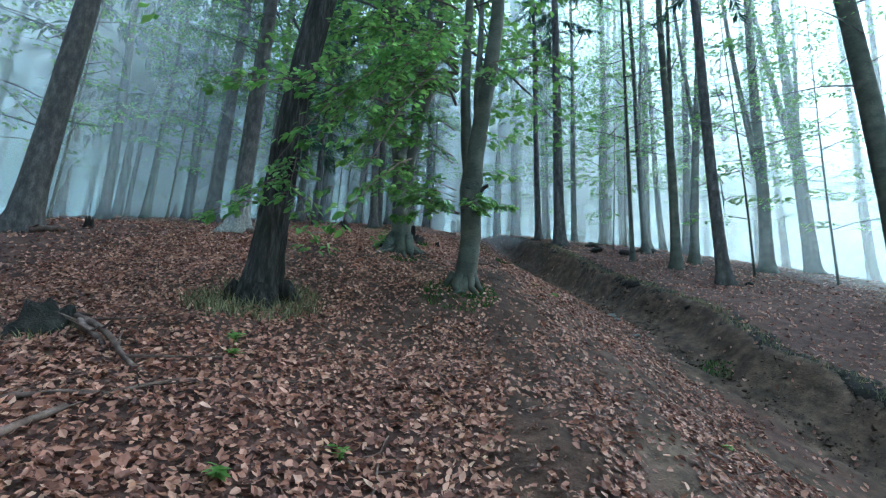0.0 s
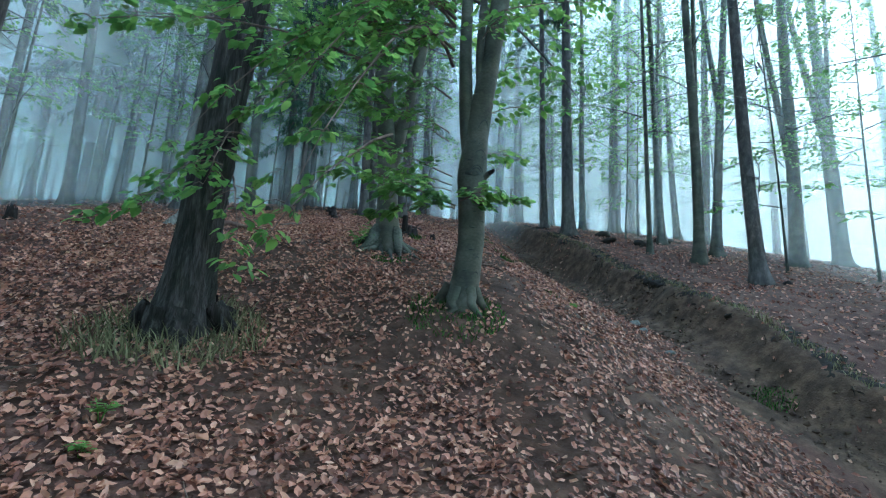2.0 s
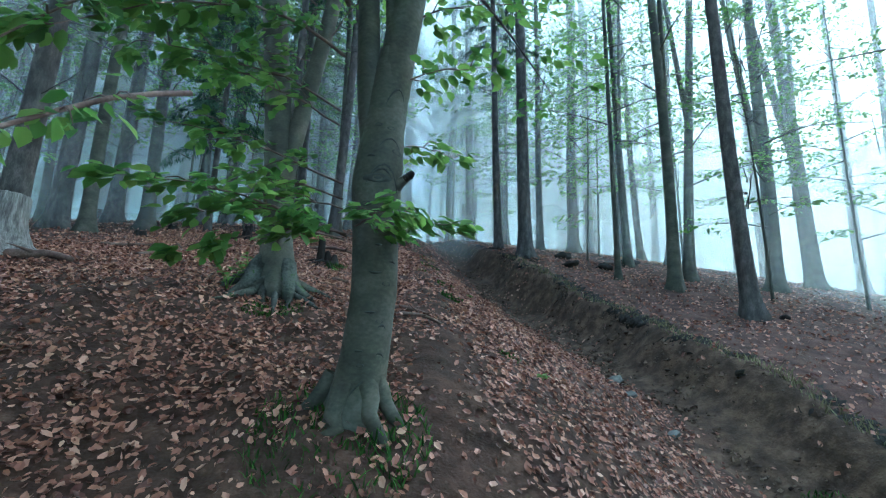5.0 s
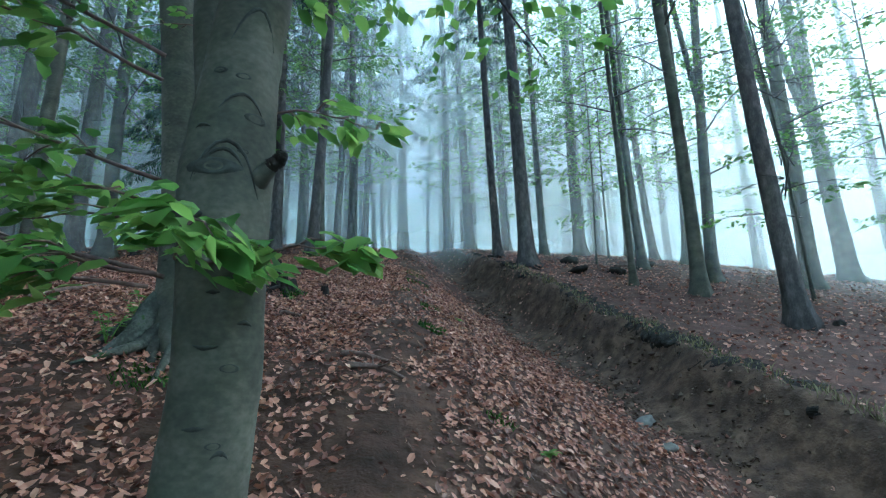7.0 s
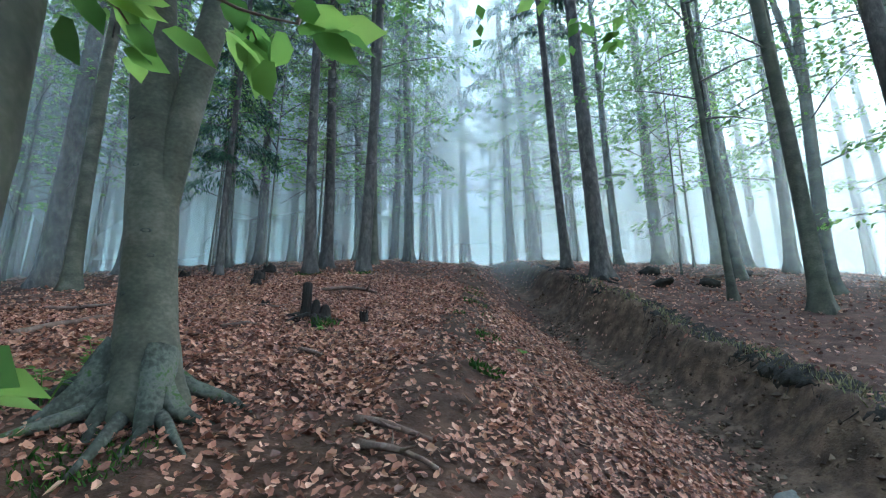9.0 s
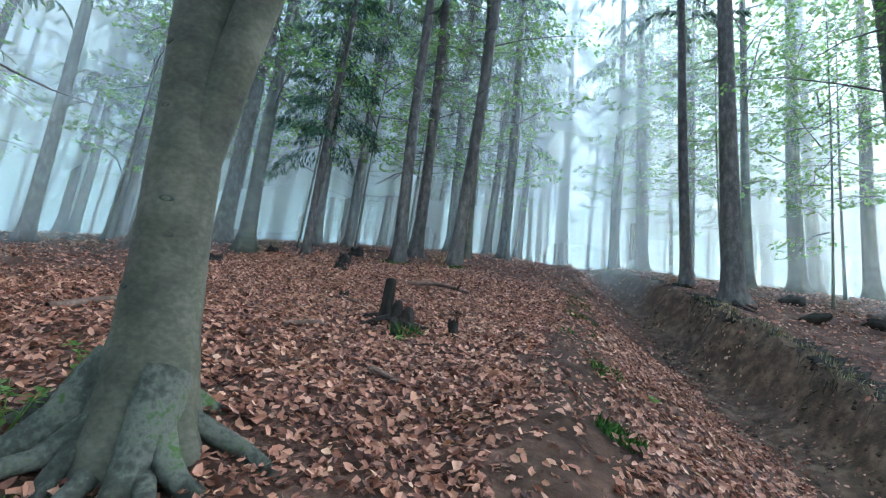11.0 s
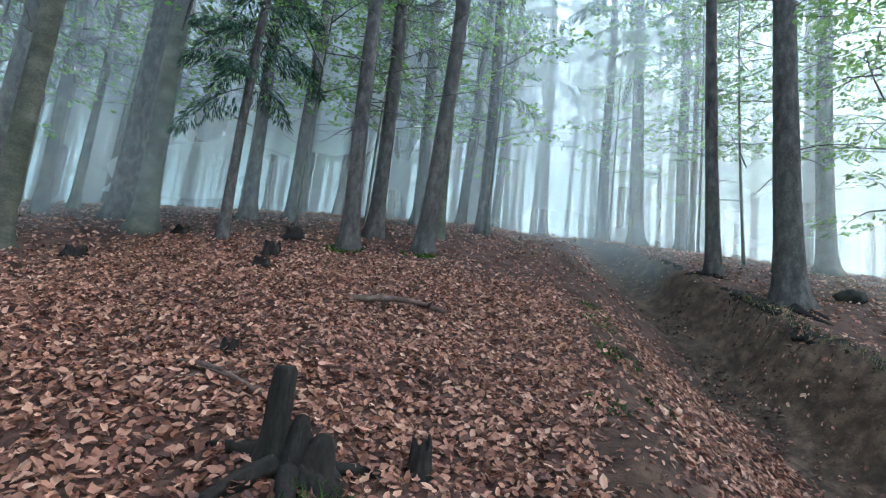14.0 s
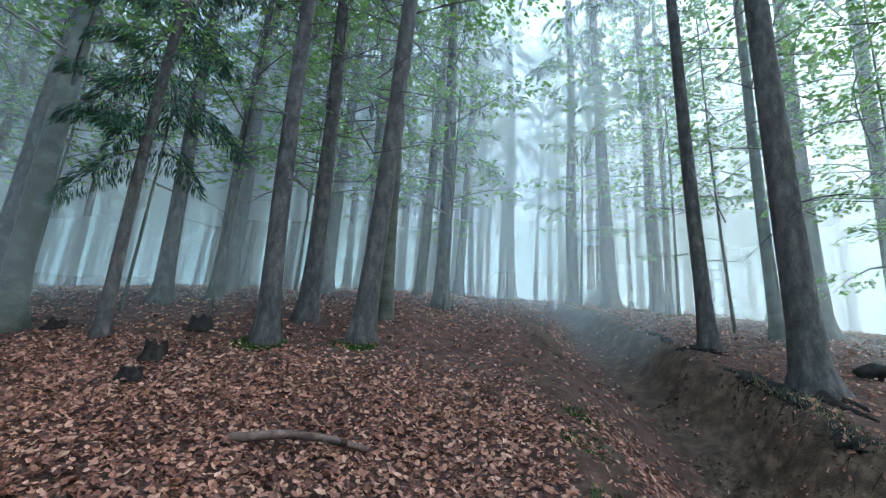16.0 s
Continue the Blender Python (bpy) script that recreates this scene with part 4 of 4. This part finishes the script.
snag_stump()
stump(-0.3, 12.68, 0.055, 0.2, "small black rotten stump among dry leaves", 7)
stump(-3.5, 17.1, 0.12, 0.24, "low dark stump with moss beside spruce trunks")
stump(-3.9, 18.6, 0.15, 0.2, "low dark stump among fallen leaves")
stump(-3.3, 16.5, 0.1, 0.14, "low rotten stump with a green tuft")
stump(-5.5, 15.9, 0.13, 0.16, "low dark stump among fallen leaves")
stump(-5.9, 18.4, 0.12, 0.16, "low dark stump beside a beech trunk")
stump(-6.6, 9.3, 0.07, 0.28, "small dark stump on the crest")
stump(-1.9, 13.6, 0.06, 0.1, "small rotten stump among fallen leaves")
stump(-3.45, 4.55, 0.2, 0.3, "mossy rotten stump among dead branches", 9, TURF)
tagged(mesh_object("moss", *grass_blades(-3.45, 4.45, 0.3, 300, 0.1), DRYGRASS), "dry moss and grass over the rotten stump", "moss", kind="stuff")


def boulder(x, y, size, label, mat=STONE, category="stone", name="stone"):
    bm = bmesh.new()
    bmesh.ops.create_icosphere(bm, subdivisions=3, radius=1)
    for v in bm.verts:
        n = noise.noise(v.co * 1.6 + Vector((x, y, 0))) * 0.4 + noise.noise(v.co * 4 + Vector((y, x, 0))) * 0.15
        v.co = Vector((v.co.x * size[0], v.co.y * size[1], v.co.z * size[2])) * (1 + n)
    me = bpy.data.meshes.new(name)
    bm.to_mesh(me)
    bm.free()
    me.materials.append(mat)
    me.polygons.foreach_set("use_smooth", [True] * len(me.polygons))
    ob = new(name, me)
    ob.location = (x, y, on_floor(x, y) + size[2] * 0.25)
    ob.rotation_euler = (0.15, 0.2, x * 3)
    return tagged(ob, label, category)


boulder(3.36, 10.95, (0.17, 0.1, 0.06), "flat grey stone in the gully")
boulder(3.2, 10.15, (0.12, 0.09, 0.05), "flat grey stone in the gully")
boulder(3.3, 9.3, (0.1, 0.07, 0.04), "small grey stone in the gully")
boulder(5.45, 19.8, (0.32, 0.2, 0.16), "dark mossy root clump beside a spruce", TURF, "root clump", "root_clump")
boulder(6.0, 17.8, (0.25, 0.16, 0.14), "dark mossy root clump among leaves", TURF, "root clump", "root_clump")
boulder(4.95, 17.7, (0.3, 0.14, 0.1), "dark mossy root clump among leaves", TURF, "root clump", "root_clump")
boulder(7.6, 19.5, (0.28, 0.2, 0.14), "dark mossy root clump among leaves", TURF, "root clump", "root_clump")
boulder(7.4, 12.9, (0.1, 0.08, 0.07), "small dark stub beside a spruce", TURF, "root clump", "root_clump")


def bank_edge():
    """The overhanging turf of the gully's right lip: a ragged dark roll of humus and roots."""
    ys = np.arange(2.0, 22.0, 0.04)
    lip, wide, deep = ditch_lines(ys)
    z = ground_height(lip + 0.02, ys)
    n, sides = len(ys), 9
    k = np.interp(ys, (2, 12, 17, 22), (1.4, 1.25, 0.8, 0.3))
    prof = np.array([(0.24, 0.0), (0.12, 0.018), (0.02, 0.015), (-0.06, -0.012), (-0.09, -0.045), (-0.07, -0.10), (-0.02, -0.15), (0.05, -0.18), (0.14, -0.2)])
    jag = rng.normal(size=(n, sides)) * 0.026 + 0.05 * vnoise(ys[:, None] * 4 + np.arange(sides) * 9, np.arange(sides)[None] * 3.3)
    slow = np.interp(ys, np.arange(1, 24, 0.3), rng.normal(size=77) * 0.03)
    v = np.stack([lip[:, None] + (prof[None, :, 0] + jag + slow[:, None]) * k[:, None], ys[:, None] + rng.normal(size=(n, sides)) * 0.012, z[:, None] + prof[None, :, 1] * k[:, None] * (1 + 0.5 * vnoise(ys * 1.7, 5.5))[:, None] + jag * 0.8], -1).reshape(-1, 3)
    i, j = np.meshgrid(np.arange(n - 1), np.arange(sides - 1), indexing="ij")
    q = (i * sides + j).ravel()
    tagged(mesh_object("bank_edge", v, np.stack([q, q + 1, q + sides + 1, q + sides], -1), TURF), "ragged dark humus edge overhanging the eroded bank", "bank", kind="structure")
    hang = []
    for _ in range(420):
        yy = rng.uniform(4, 19.5)
        lp = float(ditch_lines(np.array(yy))[0])
        zz = float(ground_height(lp + 0.02, yy))
        a = np.array((lp - rng.uniform(0.05, 0.2), yy, zz - rng.uniform(0.0, 0.25)))
        b = a + np.array((-rng.uniform(-0.05, 0.15), rng.normal(0, 0.1), -rng.uniform(0.06, 0.3)))
        hang.append(tube(bend(a, b, rng.normal(0, 0.03), 5), np.linspace(rng.uniform(0.003, 0.009), 0.0015, 5), 4))
    tagged(part("root_fibres", hang, TURF, None, "thin dark roots hanging from the bank edge"), category="roots", kind="stuff")
    tufts = [grass_blades(float(ditch_lines(np.array(yy))[0]) + 0.08, yy, 0.16, 26, 0.10) for yy in np.arange(3.5, 19, 0.16)]
    tagged(part("dry_grass", tufts, DRYGRASS, None, "sparse dry grass along the bank edge"), category="grass", kind="stuff")
    tagged(mesh_object("moss", *grass_blades(4.2, 8.35, 0.25, 260, 0.06), MOSS), "green moss patch on the bank edge", "moss", kind="stuff")


bank_edge()


def bank_clods(count):
    """Crumbs of soil and small stones on the bare bank and in the gully's bed."""
    y = rng.uniform(3.5, 20, count)
    lip, wide, deep = ditch_lines(y)
    x = lip - wide * rng.uniform(0.0, 1.25, count)
    z = floor_z(x, y)
    s = np.minimum(0.05, 0.008 * np.exp(rng.normal(0.2, 0.65, count)))
    shape = np.array([(1, 0, 0), (0, 1, 0), (-1, 0, 0), (0, -1, 0), (0, 0, 0.8), (0, 0, -0.8)])
    tri = np.array([(0, 1, 4), (1, 2, 4), (2, 3, 4), (3, 0, 4), (1, 0, 5), (2, 1, 5), (3, 2, 5), (0, 3, 5)])
    v = shape[None] * rng.uniform(0.5, 1.4, (count, 6, 1)) * s[:, None, None] + rng.normal(size=(count, 6, 3)) * 0.15 * s[:, None, None]
    a = rng.uniform(0, 6.28, count)
    v = np.stack([v[..., 0] * np.cos(a)[:, None] - v[..., 1] * np.sin(a)[:, None], v[..., 0] * np.sin(a)[:, None] + v[..., 1] * np.cos(a)[:, None], v[..., 2]], -1) + np.stack([x, y, z], -1)[:, None]
    f = tri[None] + (np.arange(count) * 6)[:, None, None]
    tagged(mesh_object("soil_crumbs", v.reshape(-1, 3), f.reshape(-1, 3), CRUMB, smooth=False), "crumbs of brown soil and small stones on the bare bank", "soil", kind="stuff")


CRUMB = material("brown_soil_crumbs", [(0.1, (0.035, 0.022, 0.014)), (0.5, (0.085, 0.055, 0.036)), (0.9, (0.17, 0.12, 0.08))], 6, 4, 0.95, 0.3, 60, island=0.8)
bank_clods(7000)


def bank_roots(x, y, count, reach, label):
    z = on_floor(x, y)
    t = empty("exposed_roots", x, y, z, label, "roots")
    for k in range(count):
        a = math.pi * (0.55 + 1.0 * k / (count - 1)) + rng.uniform(-0.2, 0.2)
        d = reach * rng.uniform(0.6, 1.15)
        pts = []
        for s in np.linspace(0, 1, 9):
            q = a + 0.35 * math.sin(3 * s + k)
            px, py = math.cos(q) * d * s, math.sin(q) * d * s
            g = on_floor(x + px, y + py) - z
            pts.append((px, py, g + 0.03 * (1 - s) + 0.01 * math.sin(9 * s + k)))
        part("root", [tube(pts, np.linspace(0.09, 0.012, 9), 8, rough=0.15)], TURF, t)


bank_roots(3.95, 18.4, 7, 0.75, "black roots of a spruce laid bare over the bank")
bank_roots(3.5, 20.35, 5, 0.4, "dark roots of a slim spruce on the bank")


# ---- fallen branches ----
def fallen(a, b, r0, r1, label, forks=2, lift=0.02, wave=0.03):
    n = 12
    s = np.linspace(0, 1, n)
    x, y = a[0] + (b[0] - a[0]) * s, a[1] + (b[1] - a[1]) * s
    L = math.hypot(b[0] - a[0], b[1] - a[1])
    k = wave * L * np.sin(s * 5 + a[0] * 7)
    x, y = x - k * (b[1] - a[1]) / L, y + k * (b[0] - a[0]) / L
    z = floor_z(x, y)
    p = np.stack([x, y, z], -1)
    t = empty("fallen_branch", *p[0], label, "branch")
    p = p - p[0] + (0, 0, r0 * 0.9)
    p[:, 2] += lift * np.sin(s * math.pi)
    part("stick", [tube(p, np.linspace(r0, r1, n), 8, rough=0.05)], STICK, t)
    for f in range(forks):
        i = int(rng.integers(3, n - 2))
        q = p[i] + np.array((rng.normal(0, 0.12), rng.normal(0, 0.12), rng.uniform(0.01, 0.05))) * (1 + L)
        part("twig", [tube(bend(p[i], q, 0.0, 5, 0.01), np.linspace(r1, 0.002, 5), 5)], STICK, t)


fallen((-2.02, 3.2), (-1.48, 3.6), 0.016, 0.008, "thin brown fallen branch on dry leaves")
fallen((-2.7, 2.9), (-2.02, 3.2), 0.02, 0.016, "thin brown fallen branch on dry leaves")
fallen((-3.75, 4.4), (-3.15, 4.8), 0.02, 0.012, "pale bare fallen branch beside the rotten stump", 1, 0.08)
fallen((-3.6, 4.85), (-1.91, 3.54), 0.035, 0.015, "grey fallen branch beside the rotten stump", 4, 0.06)
fallen((-3.2, 4.6), (-2.6, 4.0), 0.045, 0.02, "weathered broken branch beside the rotten stump", 3, 0.05)
fallen((-2.3, 1.9), (-2.02, 2.95), 0.035, 0.018, "weathered fallen branch on dry leaves", 2)
fallen((-1.5, 3.55), (-0.75, 3.95), 0.012, 0.005, "thin brown twig on dry leaves")
fallen((-0.35, 2.6), (-0.3, 3.3), 0.008, 0.004, "thin brown twig on dry leaves")
fallen((2.1, 4.4), (2.35, 4.0), 0.02, 0.01, "thin fallen branch on the leafy slope")
fallen((-3.0, 10.7), (-2.7, 12.4), 0.035, 0.015, "long dark fallen branch on dry leaves", 2)
fallen((-1.4, 11.35), (-1.15, 11.65), 0.03, 0.015, "dark piece of fallen wood on dry leaves")
fallen((-0.5, 11.0), (-0.22, 10.85), 0.03, 0.012, "dark piece of fallen wood on dry leaves")
fallen((-1.62, 15.3), (-0.68, 15.55), 0.036, 0.026, "brown fallen stick lying across dry leaves", 1, 0.08, 0.015)
fallen((-3.9, 9.85), (-3.2, 9.8), 0.06, 0.03, "dark fallen log at the foot of a spruce")
fallen((-7.3, 8.6), (-6.4, 8.5), 0.07, 0.04, "dark fallen log at the foot of a spruce")
fallen((-4.8, 13.2), (-3.9, 13.5), 0.04, 0.02, "dark fallen branch on dry leaves")
fallen((-1.2, 12.9), (-2.0, 13.2), 0.025, 0.012, "thin dark fallen branch on dry leaves")
fallen((0.35, 9.5), (0.8, 9.3), 0.03, 0.012, "dark root across the bare track", 3)
fallen((0.45, 9.15), (0.85, 9.0), 0.025, 0.012, "dark root across the bare track", 2)
fallen((6.5, 19.0), (8.2, 19.6), 0.06, 0.03, "dark fallen branch among leaves")


# ---- small plants ----
def herb(x, y, count, height, label, leaf=0.06):
    z = on_floor(x, y)
    t = empty("herb", x, y, z, label, "plant")
    for _ in range(count):
        a, h = rng.uniform(0, 6.28), height * rng.uniform(0.5, 1.0)
        tip = np.array((math.cos(a) * h * 0.5, math.sin(a) * h * 0.5, h))
        st = part("stem", [tube(bend((0, 0, -0.02), tip, 0.02, 5), np.linspace(0.004, 0.002, 5), 5)], GREEN, t)
        m = 6
        at = tip[None] * rng.uniform(0.6, 1.0, m)[:, None]
        d = np.stack([np.cos(np.arange(m) * 2.4), np.sin(np.arange(m) * 2.4), rng.uniform(-0.2, 0.4, m)], -1)
        up, big = rng.normal(size=(m, 3)) * 0.2 + (0, 0, 1), leaf * rng.uniform(0.7, 1.2, m)
        for q in range(m):
            part("leaf", [leaves(at[q:q + 1], d[q:q + 1], up[q:q + 1], big[q:q + 1], NEAR_LEAF, NEAR_FACES)], GREEN, st)


herb(-1.74, 4.4, 5, 0.14, "small green seedling among dry leaves")
herb(-1.62, 4.1, 4, 0.10, "small green seedling among dry leaves")
herb(-0.54, 3.0, 3, 0.08, "small green seedling among dry leaves", 0.05)
herb(-1.01, 2.5, 4, 0.10, "small green seedling among dry leaves")
herb(2.5, 4.8, 3, 0.09, "small green seedling on the leafy slope")
herb(-1.18, 9.45, 12, 0.36, "green leafy beech sapling beside the mossy roots", 0.07)
herb(-1.3, 9.2, 7, 0.25, "green leafy beech sapling beside the mossy roots", 0.06)
herb(1.55, 12.4, 3, 0.1, "small green seedling on the leafy slope")
herb(1.75, 8.6, 3, 0.1, "small green seedling on the leafy slope")
herb(-0.6, 11.9, 2, 0.07, "small green seedling among dry leaves")
for mx, my, mr, mc in ((1.14, 10.95, 0.16, 260), (1.2, 12.7, 0.16, 300), (1.17, 12.3, 0.1, 120), (1.05, 15.4, 0.22, 200), (1.0, 16.3, 0.25, 220), (1.05, 17.3, 0.2, 160), (1.25, 14.6, 0.12, 90), (1.5, 8.9, 0.1, 90), (-2.75, 18.0, 0.33, 900), (-1.62, 18.35, 0.3, 600), (0.75, 14.0, 0.15, 80)):
    tagged(mesh_object("moss", *grass_blades(mx, my, mr, mc, 0.07), MOSS), "short green moss and grass on the forest floor", "moss", kind="stuff")


# ---- fallen beech leaves ----
def leaf_litter(name, x0, x1, y0, y1, per_m2, size, seed, feather=0.0, hole=None):
    r = np.random.default_rng(seed)
    n = int((x1 - x0) * (y1 - y0) * per_m2)
    x, y = r.uniform(x0, x1, n), r.uniform(y0, y1, n)
    keep = r.uniform(0, 1, n) > np.clip(bareness(x, y) - 0.05 * humus_amount(x, y) - 0.22 * np.clip(vnoise(x * 1.3, y * 1.3) - 0.2, 0, 1) + 0.02, 0, 0.88)
    if hole:
        keep &= ~((x > hole[0]) & (x < hole[1]) & (y > hole[2]) & (y < hole[3]))
    if feather:
        inside = np.minimum(np.minimum(x - x0, 1.0 + x1 - x), np.minimum(y - y0, y1 - y))
        keep &= r.uniform(0, 1, n) < smooth(0.0, feather, inside)
    x, y = x[keep], y[keep]
    n = len(x)
    e = 0.05
    z = floor_z(x, y)
    nx, ny = (floor_z(x + e, y) - z) / e, (floor_z(x, y + e) - z) / e
    up = np.stack([-nx, -ny, np.ones(n)], -1) + r.normal(size=(n, 3)) * 0.48
    a = r.uniform(0, 2 * np.pi, n)
    along = np.stack([np.cos(a), np.sin(a), nx * np.cos(a) + ny * np.sin(a) + r.normal(0, 0.3, n)], -1)
    at = np.stack([x, y, z + r.uniform(0.004, 0.03, n)], -1)
    s = size * r.uniform(0.6, 1.25, n)
    v, f = leaves(at, along, up, s, DRY_LEAF * (1, 1.0, 1.0), DRY_FACES)
    v = v.reshape(n, 7, 3)
    curl = r.normal(0, 0.12, (n, 7)) * s[:, None]
    v[:, :, 2] += np.abs(curl)
    tagged(mesh_object(name, v.reshape(-1, 3), f, LITTER, smooth=False), "layer of fallen reddish brown beech leaves", "fallen leaves", kind="stuff")


leaf_litter("leaf_litter", -6.3, 3.7, -0.6, 18.5, 980, 0.055, 1, 2.2)
leaf_litter("leaf_litter", -14, 15, -3.0, 30.0, 78, 0.072, 2, 3.0)
leaf_litter("leaf_litter", -32, 32, -6, 58, 5, 0.15, 3, 0.0, (-12, 13, -4, 28))
